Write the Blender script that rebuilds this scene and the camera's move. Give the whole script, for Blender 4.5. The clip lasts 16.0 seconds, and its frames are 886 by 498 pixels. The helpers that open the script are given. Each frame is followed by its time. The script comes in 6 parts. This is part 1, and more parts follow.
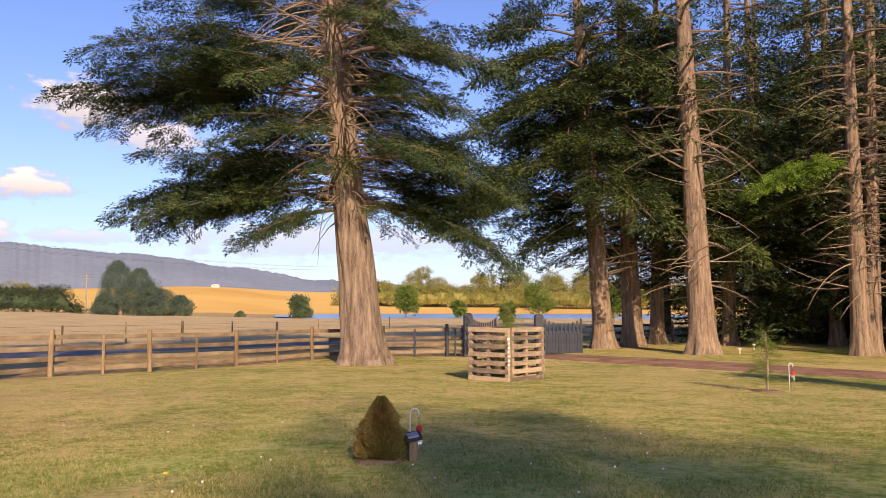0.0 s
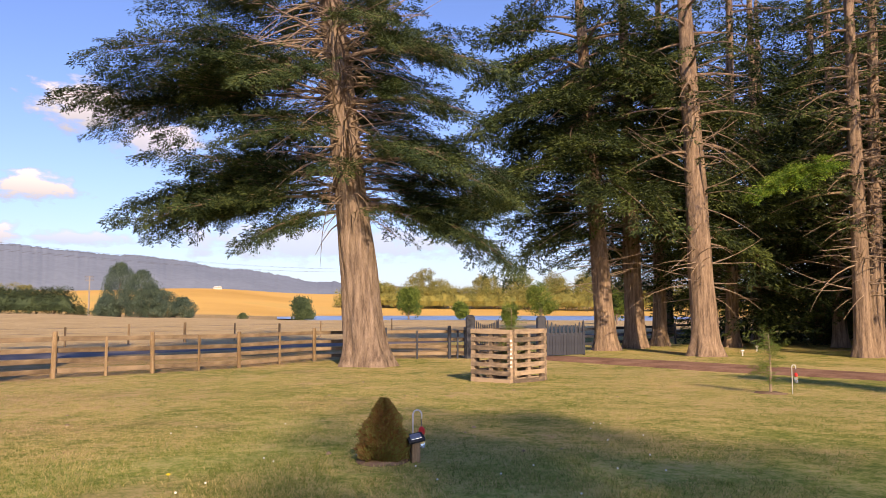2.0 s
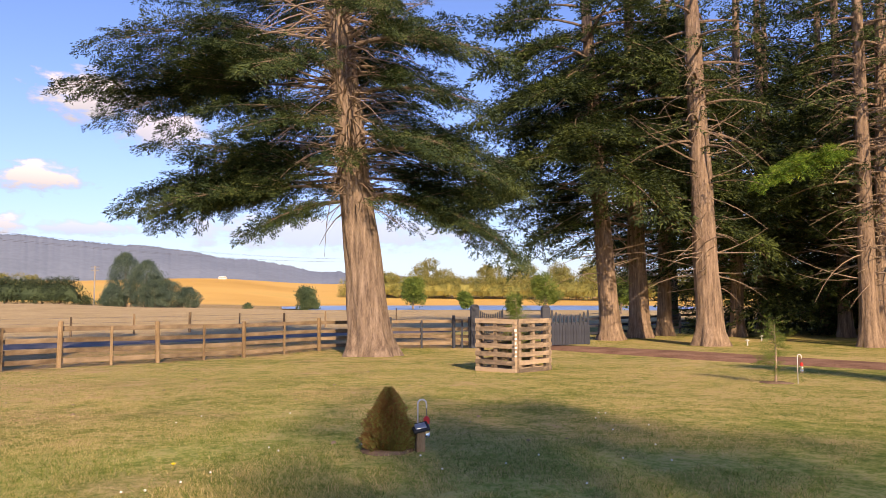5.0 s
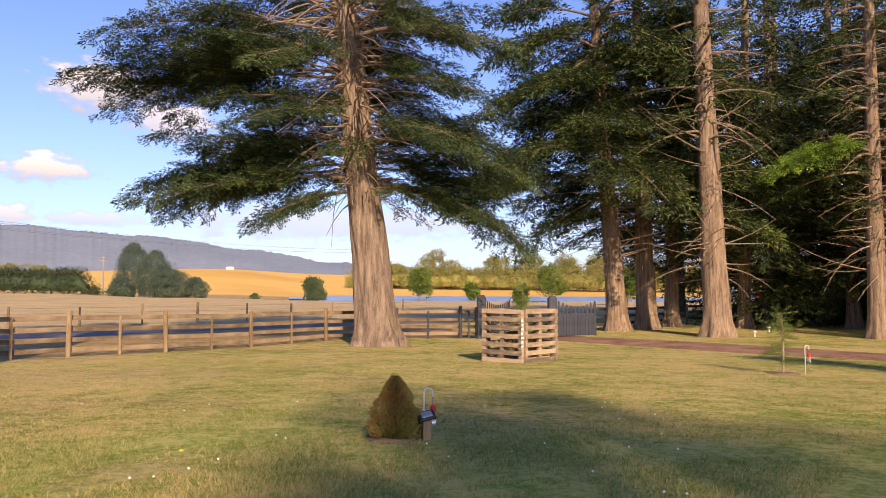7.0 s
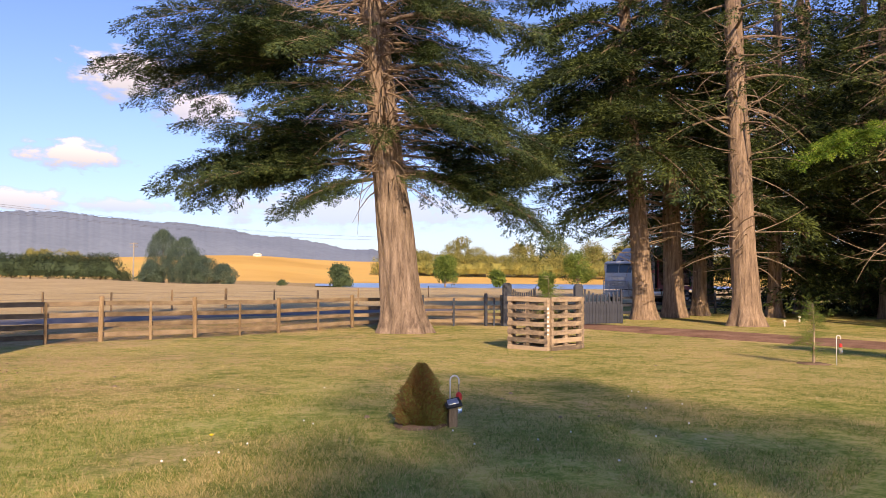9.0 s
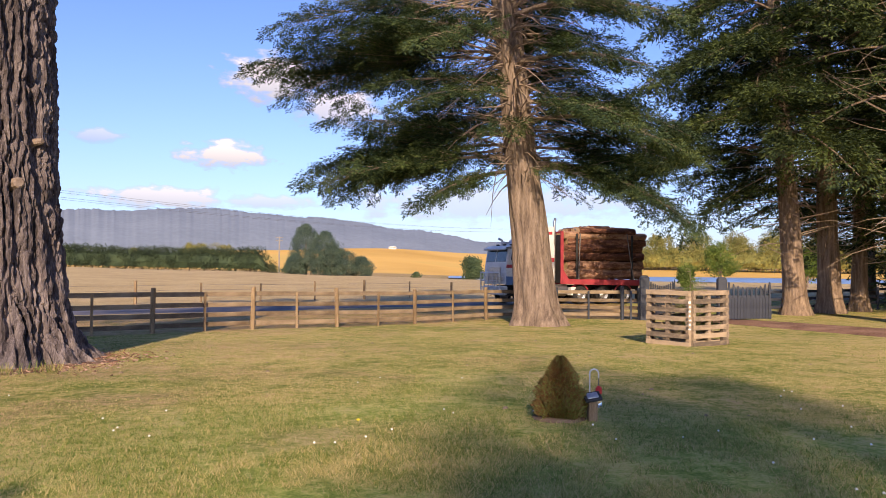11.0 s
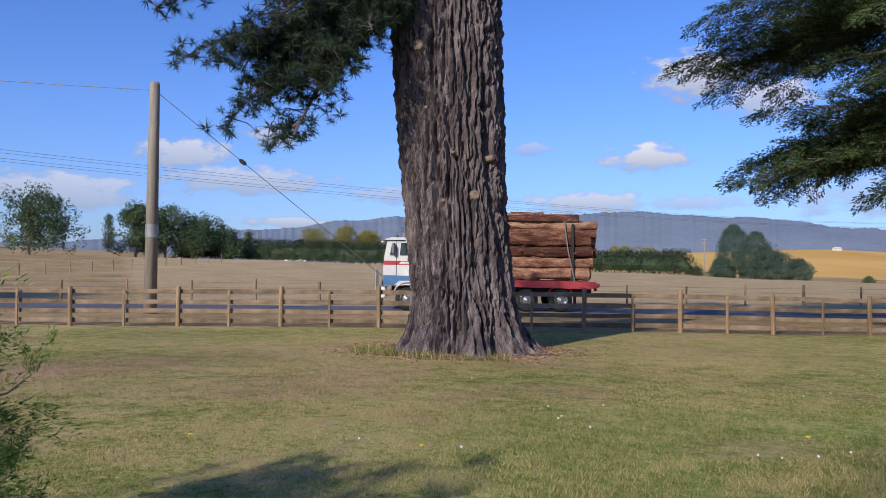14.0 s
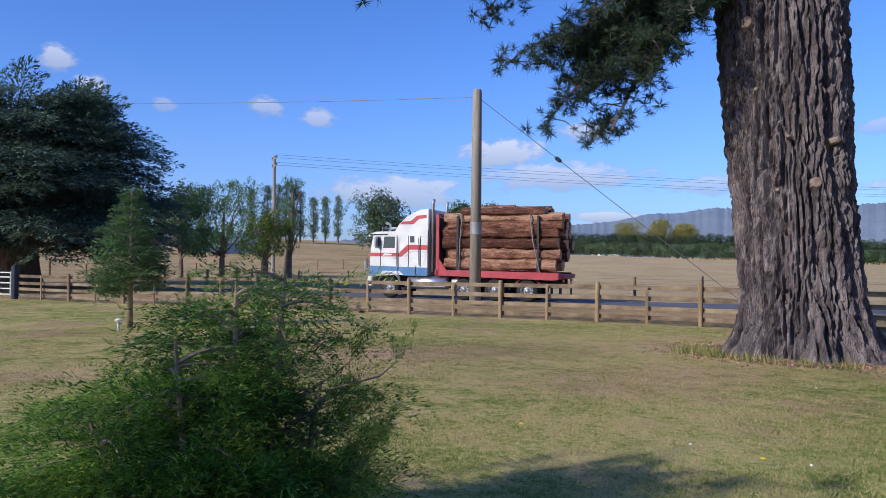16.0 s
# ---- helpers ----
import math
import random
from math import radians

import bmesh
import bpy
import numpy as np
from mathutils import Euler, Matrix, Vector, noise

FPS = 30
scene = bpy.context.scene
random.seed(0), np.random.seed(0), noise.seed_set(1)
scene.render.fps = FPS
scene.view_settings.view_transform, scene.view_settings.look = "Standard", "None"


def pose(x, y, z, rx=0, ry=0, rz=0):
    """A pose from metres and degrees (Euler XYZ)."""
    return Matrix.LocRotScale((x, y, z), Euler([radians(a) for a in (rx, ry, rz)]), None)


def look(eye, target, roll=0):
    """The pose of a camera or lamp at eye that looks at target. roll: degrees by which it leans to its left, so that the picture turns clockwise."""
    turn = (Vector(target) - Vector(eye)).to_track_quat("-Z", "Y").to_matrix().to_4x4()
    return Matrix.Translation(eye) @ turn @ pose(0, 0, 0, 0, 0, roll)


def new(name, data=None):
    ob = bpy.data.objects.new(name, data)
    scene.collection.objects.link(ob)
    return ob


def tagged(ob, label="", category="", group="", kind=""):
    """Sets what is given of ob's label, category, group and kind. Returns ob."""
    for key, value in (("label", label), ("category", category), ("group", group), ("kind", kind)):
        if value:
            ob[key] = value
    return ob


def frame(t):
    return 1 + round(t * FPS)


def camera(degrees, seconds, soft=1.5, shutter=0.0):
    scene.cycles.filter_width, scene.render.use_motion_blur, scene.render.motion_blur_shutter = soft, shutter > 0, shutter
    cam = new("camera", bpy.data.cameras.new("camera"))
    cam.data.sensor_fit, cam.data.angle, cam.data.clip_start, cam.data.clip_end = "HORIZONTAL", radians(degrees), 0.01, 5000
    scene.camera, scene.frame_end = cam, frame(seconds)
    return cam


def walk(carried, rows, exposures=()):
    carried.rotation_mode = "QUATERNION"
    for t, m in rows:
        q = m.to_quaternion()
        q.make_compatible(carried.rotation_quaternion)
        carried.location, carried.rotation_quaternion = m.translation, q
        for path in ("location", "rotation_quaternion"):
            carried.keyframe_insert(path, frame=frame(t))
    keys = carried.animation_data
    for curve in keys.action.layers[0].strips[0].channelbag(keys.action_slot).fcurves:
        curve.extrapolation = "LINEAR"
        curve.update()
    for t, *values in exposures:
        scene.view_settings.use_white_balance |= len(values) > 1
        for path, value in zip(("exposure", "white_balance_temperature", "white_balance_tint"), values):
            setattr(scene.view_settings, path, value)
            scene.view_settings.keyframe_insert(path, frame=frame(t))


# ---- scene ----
cam = camera(62.2, 16.0, soft=0.6)
PATH = [
    (0, (0.36, -1.171, 1.817), (0.475, 0.819, 1.973), 0.0),
    (0.5, (0.361, -1.178, 1.808), (0.47, 0.813, 1.967), 0.1),
    (1, (0.358, -1.172, 1.808), (0.467, 0.818, 1.968), -0.1),
    (1.5, (0.357, -1.17, 1.813), (0.466, 0.82, 1.974), -0.0),
    (2, (0.356, -1.176, 1.814), (0.465, 0.815, 1.975), -0.0),
    (2.5, (0.355, -1.163, 1.812), (0.463, 0.828, 1.971), -0.0),
    (3, (0.357, -1.18, 1.809), (0.461, 0.812, 1.964), 0.1),
    (3.5, (0.357, -1.176, 1.807), (0.459, 0.816, 1.956), 0.0),
    (4, (0.351, -1.156, 1.814), (0.452, 0.836, 1.957), -0.0),
    (6.5, (0.358, -1.139, 1.796), (0.443, 0.856, 1.913), 0.0),
    (7, (0.356, -1.143, 1.792), (0.435, 0.853, 1.901), 0.1),
    (7.5, (0.352, -1.158, 1.803), (0.424, 0.838, 1.904), 0.2),
    (8, (0.351, -1.134, 1.797), (0.411, 0.863, 1.889), 0.2),
    (10.5, (0.31, -1.177, 1.801), (0.095, 0.811, 1.854), 0.5),
    (11, (0.293, -1.183, 1.797), (-0.053, 0.786, 1.848), 0.4),
    (11.5, (0.292, -1.178, 1.801), (-0.196, 0.76, 1.848), 0.3),
    (12, (0.28, -1.193, 1.799), (-0.372, 0.697, 1.847), 0.1),
    (12.5, (0.268, -1.222, 1.786), (-0.549, 0.603, 1.837), 0.1),
    (13, (0.246, -1.227, 1.782), (-0.755, 0.503, 1.833), 0.3),
    (13.5, (0.253, -1.246, 1.788), (-0.919, 0.374, 1.837), 0.4),
    (14, (0.23, -1.262, 1.785), (-1.111, 0.221, 1.832), 0.7),
    (14.5, (0.225, -1.3, 1.789), (-1.258, 0.041, 1.834), 0.9),
    (15, (0.231, -1.345, 1.793), (-1.385, -0.168, 1.832), 0.9),
    (15.5, (0.194, -1.338, 1.798), (-1.535, -0.332, 1.829), 0.8),
    (16, (0.158, -1.332, 1.803), (-1.671, -0.523, 1.825), 0.7),
]
EXPOSURES = [(0.0, 0.58, 7700, 20), (8.0, 0.64, 7700, 20), (10.5, 0.62, 7200, 18), (11.5, 0.50, 6900, 17), (12.5, 0.30, 6400, 14), (13.5, 0.06, 5850, 12), (14.5, 0.0, 5500, 11), (16.0, 0.10, 5350, 10)]
walk(cam, [(t, look(eye, target, roll)) for t, eye, target, roll in PATH], EXPOSURES)


# ---------------------------------------------------------------- light
SUN_DIR = Vector((0.20, -0.98, 0.51)).normalized()
elev = math.asin(SUN_DIR.z)
sun_az = math.atan2(SUN_DIR.x, SUN_DIR.y)

world = bpy.data.worlds.new("world")
scene.world = world
world.use_nodes = True
wt = world.node_tree
wt.nodes.clear()


def wmath(op, a, b=None, clamp=False):
    n = wt.nodes.new("ShaderNodeMath")
    n.operation = op
    n.use_clamp = clamp
    for i, v in enumerate((a, b)):
        if v is None:
            continue
        if isinstance(v, (int, float)):
            n.inputs[i].default_value = v
        else:
            wt.links.new(v, n.inputs[i])
    return n.outputs[0]


SKY_STRENGTH = 0.15
sky = wt.nodes.new("ShaderNodeTexSky")
sky.sky_type = "NISHITA"
sky.sun_disc = False
sky.sun_elevation = elev
sky.sun_rotation = sun_az
sky.air_density = 1.0
sky.dust_density = 0.6
sky.ozone_density = 2.2
coord = wt.nodes.new("ShaderNodeTexCoord")
sep = wt.nodes.new("ShaderNodeSeparateXYZ")
wt.links.new(coord.outputs["Generated"], sep.inputs[0])
az = wmath("MULTIPLY", wmath("ARCTAN2", sep.outputs[0], sep.outputs[1]), 57.2958)
el = wmath("MULTIPLY", wmath("ARCSINE", sep.outputs[2]), 57.2958)
cmb = wt.nodes.new("ShaderNodeCombineXYZ")
wt.links.new(az, cmb.inputs[0])
wt.links.new(wmath("MULTIPLY", el, 2.0), cmb.inputs[1])
puff = wt.nodes.new("ShaderNodeTexNoise")
puff.inputs["Scale"].default_value = 0.55
puff.inputs["Detail"].default_value = 7.0
puff.inputs["Roughness"].default_value = 0.58
wt.links.new(cmb.outputs[0], puff.inputs["Vector"])
billow = wmath("MULTIPLY", wmath("SUBTRACT", puff.outputs[0], 0.52), 2.0)
# cloud centres: azimuth, elevation, half width, half height, thickness
CLOUDS = [(-26.7, 8.3, 4.0, 1.15, 1.0), (-23.0, 14.2, 4.4, 2.1, 0.95), (-18.0, 12.2, 4.0, 1.7, 0.85), (-35.3, 9.2, 2.2, 0.55, 0.6), (-31.0, 5.0, 6.0, 0.95, 0.85), (-23.5, 4.9, 5.0, 0.6, 0.6),
          (-61.5, 8.0, 3.8, 1.4, 0.85), (-57.0, 6.3, 7.5, 1.3, 0.75), (-55.4, 9.7, 2.6, 1.0, 0.75), (-70.0, 5.0, 7.0, 1.5, 0.75), (-54.0, 3.2, 4.0, 0.5, 0.8), (-46.0, 5.5, 5.0, 0.8, 0.6),
          (-94.2, 13.2, 1.4, 1.05, 0.75), (-91.9, 11.7, 1.4, 0.95, 0.7), (-87.1, 10.8, 1.0, 0.6, 0.5), (-79.8, 11.1, 1.4, 0.95, 0.65), (-76.1, 10.4, 1.6, 0.95, 0.7), (-6.0, 5.0, 14.0, 1.6, 0.55),
          (24.0, 7.0, 14.0, 1.5, 0.6), (78.0, 14.0, 10.0, 3.0, 0.8), (154.0, 18.0, 14.0, 4.0, 0.8), (-126.0, 12.0, 11.0, 2.6, 0.8)]
total = None
shade = None
for caz, cel, hw, hh, thick in CLOUDS:
    dx = wmath("DIVIDE", wmath("SUBTRACT", az, caz), hw)
    dy = wmath("DIVIDE", wmath("SUBTRACT", el, cel), hh)
    d = wmath("SQRT", wmath("ADD", wmath("MULTIPLY", dx, dx), wmath("MULTIPLY", dy, dy)))
    m = wmath("MULTIPLY", wmath("MULTIPLY", wmath("ADD", wmath("SUBTRACT", 1.0, d), billow), 2.3, True), thick)
    lit = wmath("MULTIPLY", m, wmath("ADD", wmath("MULTIPLY", dy, 0.45), 0.62, True))
    total = m if total is None else wmath("MAXIMUM", total, m)
    shade = lit if shade is None else wmath("MAXIMUM", shade, lit)
haze = wmath("MULTIPLY", wmath("POWER", wmath("SUBTRACT", 1.0, wmath("DIVIDE", wmath("MAXIMUM", el, 0.0), 20.0), True), 2.0), 0.36)
mixh = wt.nodes.new("ShaderNodeMix")
mixh.data_type = "RGBA"
wt.links.new(haze, mixh.inputs[0])
tint = wt.nodes.new("ShaderNodeMix")
tint.data_type = "RGBA"
tint.blend_type = "MULTIPLY"
tint.inputs[0].default_value = 1.0
wt.links.new(sky.outputs[0], tint.inputs[6])
tint.inputs[7].default_value = (0.54, 0.67, 1.02, 1)
wt.links.new(tint.outputs[2], mixh.inputs[6])
mixh.inputs[7].default_value = (2.45, 2.6, 3.35, 1)
cloudcol = wt.nodes.new("ShaderNodeMix")
cloudcol.data_type = "RGBA"
wt.links.new(shade, cloudcol.inputs[0])
cloudcol.inputs[6].default_value = (2.1, 2.35, 3.0, 1)
cloudcol.inputs[7].default_value = (5.6, 5.2, 5.1, 1)
mixc = wt.nodes.new("ShaderNodeMix")
mixc.data_type = "RGBA"
wt.links.new(total, mixc.inputs[0])
wt.links.new(mixh.outputs[2], mixc.inputs[6])
wt.links.new(cloudcol.outputs[2], mixc.inputs[7])
bg = wt.nodes.new("ShaderNodeBackground")
bg.inputs[1].default_value = SKY_STRENGTH
wt.links.new(mixc.outputs[2], bg.inputs[0])
wout = wt.nodes.new("ShaderNodeOutputWorld")
wt.links.new(bg.outputs[0], wout.inputs[0])

sun = new("sun", bpy.data.lights.new("sun", "SUN"))
sun.data.energy, sun.data.angle, sun.data.color = 5.0, radians(0.6), (1.0, 0.84, 0.60)
sun.matrix_world = look(SUN_DIR * 100, (0, 0, 0))


# ---------------------------------------------------------------- materials
def material(name, colors, scale=4.0, rough=0.85, bump=0.3, fine=40.0, metal=0.0, stretch=(1, 1, 1), spread=0.0, island=0.0, translucent=0.0, bumpdist=0.02, spec=0.3):
    """colors: two or three base colours mixed by coarse and fine noise."""
    m = bpy.data.materials.new(name)
    m.use_nodes = True
    t = m.node_tree
    b = t.nodes["Principled BSDF"]
    b.inputs["Roughness"].default_value = rough
    b.inputs["Metallic"].default_value = metal
    b.inputs["Specular IOR Level"].default_value = spec
    co = t.nodes.new("ShaderNodeTexCoord")
    mp = t.nodes.new("ShaderNodeMapping")
    mp.inputs["Scale"].default_value = stretch
    t.links.new(co.outputs["Object"], mp.inputs[0])
    n1 = t.nodes.new("ShaderNodeTexNoise")
    n1.inputs["Scale"].default_value = scale
    n1.inputs["Detail"].default_value = 4
    n2 = t.nodes.new("ShaderNodeTexNoise")
    n2.inputs["Scale"].default_value = fine
    n2.inputs["Detail"].default_value = 3
    for n in (n1, n2):
        t.links.new(mp.outputs[0], n.inputs["Vector"])
    mx = t.nodes.new("ShaderNodeMath")
    mx.operation = "MULTIPLY_ADD"
    t.links.new(n2.outputs[0], mx.inputs[0])
    mx.inputs[1].default_value = 0.7
    ad = t.nodes.new("ShaderNodeMath")
    ad.operation = "MULTIPLY_ADD"
    t.links.new(n1.outputs[0], ad.inputs[0])
    ad.inputs[1].default_value = 1.1
    ad.inputs[2].default_value = -0.4
    t.links.new(ad.outputs[0], mx.inputs[2])
    val = mx.outputs[0]
    if island or spread:
        g = t.nodes.new("ShaderNodeNewGeometry" if island else "ShaderNodeObjectInfo")
        r = t.nodes.new("ShaderNodeMath")
        r.operation = "MULTIPLY_ADD"
        t.links.new(g.outputs["Random Per Island" if island else "Random"], r.inputs[0])
        r.inputs[1].default_value = island or spread
        r.inputs[2].default_value = -(island or spread) / 2
        s = t.nodes.new("ShaderNodeMath")
        t.links.new(r.outputs[0], s.inputs[0])
        t.links.new(val, s.inputs[1])
        val = s.outputs[0]
    ramp = t.nodes.new("ShaderNodeValToRGB")
    e = ramp.color_ramp.elements
    e[0].position, e[1].position = 0.25, 0.8
    e[0].color, e[1].color = (*colors[0], 1), (*colors[-1], 1)
    if len(colors) == 3:
        mid = e.new(0.5)
        mid.color = (*colors[1], 1)
    t.links.new(val, ramp.inputs[0])
    t.links.new(ramp.outputs[0], b.inputs["Base Color"])
    if bump:
        bp = t.nodes.new("ShaderNodeBump")
        bp.inputs["Strength"].default_value = bump
        bp.inputs["Distance"].default_value = bumpdist
        t.links.new(mx.outputs[0], bp.inputs["Height"])
        t.links.new(bp.outputs[0], b.inputs["Normal"])
    if translucent:
        tr = t.nodes.new("ShaderNodeBsdfTranslucent")
        t.links.new(ramp.outputs[0], tr.inputs[0])
        ms = t.nodes.new("ShaderNodeMixShader")
        ms.inputs[0].default_value = translucent
        t.links.new(b.outputs[0], ms.inputs[1])
        t.links.new(tr.outputs[0], ms.inputs[2])
        t.links.new(ms.outputs[0], t.nodes["Material Output"].inputs[0])
    return m


M_cypress = material("cypress_foliage", [(0.018, 0.038, 0.018), (0.048, 0.080, 0.028), (0.12, 0.15, 0.042)], 0.7, 0.7, 0, 9, island=0.5, translucent=0.25)
M_forest = material("forest_foliage", [(0.015, 0.028, 0.012), (0.045, 0.070, 0.022), (0.125, 0.160, 0.040)], 0.6, 0.7, 0, 9, island=0.55, translucent=0.28)
M_pineleaf = material("pine_foliage", [(0.016, 0.032, 0.020), (0.034, 0.058, 0.032), (0.06, 0.082, 0.038)], 0.7, 0.6, 0, 9, island=0.4, translucent=0.2)
# dark foliage lightened and blued, so the colour carries haze
M_macrocarpa = material("hazed_macrocarpa_foliage", [(0.050, 0.088, 0.074), (0.090, 0.135, 0.100), (0.145, 0.195, 0.125)], 0.5, 0.7, 0, 6, island=0.5, translucent=0.3)
M_shrub = material("shrub_foliage", [(0.06, 0.14, 0.022), (0.16, 0.29, 0.042), (0.36, 0.46, 0.07)], 2.5, 0.55, 0, 20, island=0.6, translucent=0.45)
M_dwarf = material("dwarf_conifer_foliage", [(0.24, 0.12, 0.05), (0.25, 0.20, 0.065), (0.25, 0.29, 0.085)], 3.2, 0.7, 0, 30, island=0.7, translucent=0.3)
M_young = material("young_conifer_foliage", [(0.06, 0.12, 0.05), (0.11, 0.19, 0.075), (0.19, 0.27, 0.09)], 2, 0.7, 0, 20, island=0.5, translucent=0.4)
M_sapling = material("sapling_foliage", [(0.10, 0.16, 0.03), (0.17, 0.23, 0.05), (0.25, 0.30, 0.07)], 2, 0.6, 0, 20, island=0.5, translucent=0.35)
M_broad = material("broadleaf_foliage", [(0.06, 0.10, 0.02), (0.12, 0.18, 0.03), (0.22, 0.26, 0.05)], 0.5, 0.7, 0, 6, island=0.5, translucent=0.3)
M_far_leaf = material("far_tree_foliage", [(0.045, 0.078, 0.042), (0.08, 0.122, 0.058), (0.135, 0.175, 0.072)], 0.3, 0.8, 0, 3, island=0.5, translucent=0.2)
M_far_gold = material("far_gold_foliage", [(0.12, 0.13, 0.04), (0.22, 0.21, 0.06), (0.34, 0.29, 0.08)], 0.3, 0.8, 0, 3, island=0.5, translucent=0.2)
M_hedge = material("hedge_foliage", [(0.016, 0.03, 0.016), (0.032, 0.052, 0.024), (0.055, 0.075, 0.032)], 0.5, 0.8, 0, 5, island=0.4)
M_red_leaf = material("red_leaf_foliage", [(0.10, 0.03, 0.025), (0.19, 0.06, 0.04), (0.2, 0.12, 0.05)], 0.5, 0.7, 0, 6, island=0.5, translucent=0.3)
M_bark = material("cypress_bark", [(0.100, 0.070, 0.055), (0.205, 0.150, 0.116), (0.33, 0.25, 0.195)], 3.0, 0.95, 0.9, 22, stretch=(3.2, 3.2, 0.35), bumpdist=0.05)
M_pinebark = material("pine_bark", [(0.032, 0.025, 0.027), (0.120, 0.096, 0.100), (0.30, 0.25, 0.245)], 3.0, 0.95, 1.0, 30, stretch=(2.4, 2.4, 0.45), bumpdist=0.06)
M_twig = material("dead_twig", [(0.17, 0.12, 0.085), (0.38, 0.29, 0.215)], 5, 0.9, 0, 40)
M_cutwood = material("cut_branch_wood", [(0.16, 0.115, 0.09), (0.28, 0.215, 0.17)], 9, 0.9, 0.2, 60)
M_rail = material("weathered_rail_wood", [(0.10, 0.070, 0.045), (0.19, 0.138, 0.092), (0.29, 0.215, 0.145)], 2.0, 0.9, 0.4, 50, stretch=(1, 1, 3), spread=0.35)
M_post = material("fence_post_wood", [(0.14, 0.092, 0.052), (0.23, 0.158, 0.092), (0.33, 0.235, 0.145)], 3.0, 0.9, 0.4, 40, stretch=(4, 4, 0.6), spread=0.35)
M_darkpaint = material("dark_blue_grey_paint", [(0.028, 0.032, 0.045), (0.05, 0.055, 0.072)], 3.0, 0.6, 0.2, 50, spread=0.2)
M_pallet = material("pallet_wood", [(0.12, 0.092, 0.07), (0.25, 0.185, 0.13), (0.42, 0.31, 0.21)], 4.0, 0.9, 0.5, 60, stretch=(1, 1, 3), spread=0.6)
M_dirt = material("bare_dirt", [(0.085, 0.05, 0.033), (0.16, 0.10, 0.066), (0.23, 0.16, 0.11)], 2.0, 1.0, 0.6, 30)
M_drive = material("gravel_drive", [(0.12, 0.058, 0.036), (0.215, 0.112, 0.072), (0.32, 0.19, 0.13)], 1.1, 1.0, 0.6, 14)
M_asphalt = material("asphalt", [(0.085, 0.08, 0.093), (0.13, 0.12, 0.135)], 0.8, 0.85, 0.2, 30)
M_concrete_pole = material("weathered_pole_wood", [(0.20, 0.175, 0.15), (0.33, 0.29, 0.245)], 2.0, 0.9, 0.4, 20, stretch=(4, 4, 0.4))
M_greypole = material("grey_steel", [(0.2, 0.2, 0.2), (0.35, 0.35, 0.35)], 3, 0.5, 0.1, 30, metal=0.4)
M_wire = material("wire_metal", [(0.10, 0.10, 0.11), (0.16, 0.16, 0.17)], 3, 0.5, 0, 30, metal=0.3)
M_white = material("white_paint", [(0.50, 0.49, 0.49), (0.70, 0.70, 0.69)], 1.3, 0.4, 0.03, 20, spec=0.5)
M_red = material("red_paint", [(0.33, 0.035, 0.045), (0.45, 0.05, 0.06)], 2.0, 0.4, 0.03, 20, spec=0.5)
M_frame_red = material("worn_red_steel", [(0.24, 0.03, 0.04), (0.40, 0.05, 0.065)], 2.0, 0.55, 0.1, 20, spec=0.4)
M_blue = material("blue_paint", [(0.06, 0.14, 0.30), (0.09, 0.20, 0.40)], 2.0, 0.35, 0.03, 20, spec=0.5)
M_greystripe = material("grey_stripe_paint", [(0.42, 0.42, 0.46), (0.5, 0.5, 0.53)], 2.0, 0.4, 0.03, 20, spec=0.5)
M_chrome = material("chrome", [(0.34, 0.34, 0.35), (0.60, 0.60, 0.62)], 2.0, 0.3, 0.02, 20, metal=0.85)
M_tyre = material("tyre_rubber", [(0.012, 0.012, 0.012), (0.03, 0.03, 0.03)], 6.0, 0.85, 0.2, 50)
M_black = material("black_steel", [(0.015, 0.015, 0.017), (0.04, 0.04, 0.042)], 4.0, 0.6, 0.1, 40)
M_log = material("log_bark", [(0.070, 0.028, 0.019), (0.20, 0.090, 0.058), (0.40, 0.245, 0.165)], 2.2, 0.95, 1.0, 11, stretch=(0.7, 2.6, 2.6), spread=0.6, bumpdist=0.08)
M_grovebark = material("shelterbelt_bark", [(0.11, 0.075, 0.056), (0.23, 0.16, 0.115), (0.37, 0.27, 0.195)], 3.0, 0.95, 0.9, 22, stretch=(3.2, 3.2, 0.35), bumpdist=0.05)
M_flower = material("small_flower", [(0.7, 0.7, 0.66), (0.85, 0.85, 0.8)], 3, 0.8, 0, 30)
M_yellow = material("yellow_flower", [(0.75, 0.55, 0.03), (0.85, 0.65, 0.05)], 3, 0.8, 0, 30)
M_logend = material("log_end_grain", [(0.35, 0.22, 0.12), (0.55, 0.38, 0.22)], 6.0, 0.9, 0.2, 40, spread=0.3)
M_strap = material("grey_strap", [(0.14, 0.13, 0.13), (0.24, 0.22, 0.22)], 4.0, 0.7, 0.1, 40)
M_feed_red = material("red_plastic", [(0.5, 0.02, 0.02), (0.62, 0.04, 0.03)], 4.0, 0.4, 0.0, 40, spec=0.5)
M_hay = material("hay_bale_wrap", [(0.2, 0.3, 0.45), (0.3, 0.42, 0.6)], 2.0, 0.5, 0.1, 20)
M_rock = material("pale_building", [(0.6, 0.58, 0.54), (0.75, 0.73, 0.7)], 2.0, 0.8, 0.1, 20)
M_roof = material("blue_grey_roof", [(0.16, 0.2, 0.26), (0.24, 0.29, 0.36)], 2.0, 0.6, 0.1, 20)
M_glass = bpy.data.materials.new("dark_window_glass")
M_glass.use_nodes = True
gb = M_glass.node_tree.nodes["Principled BSDF"]
gb.inputs["Base Color"].default_value = (0.02, 0.03, 0.035, 1)
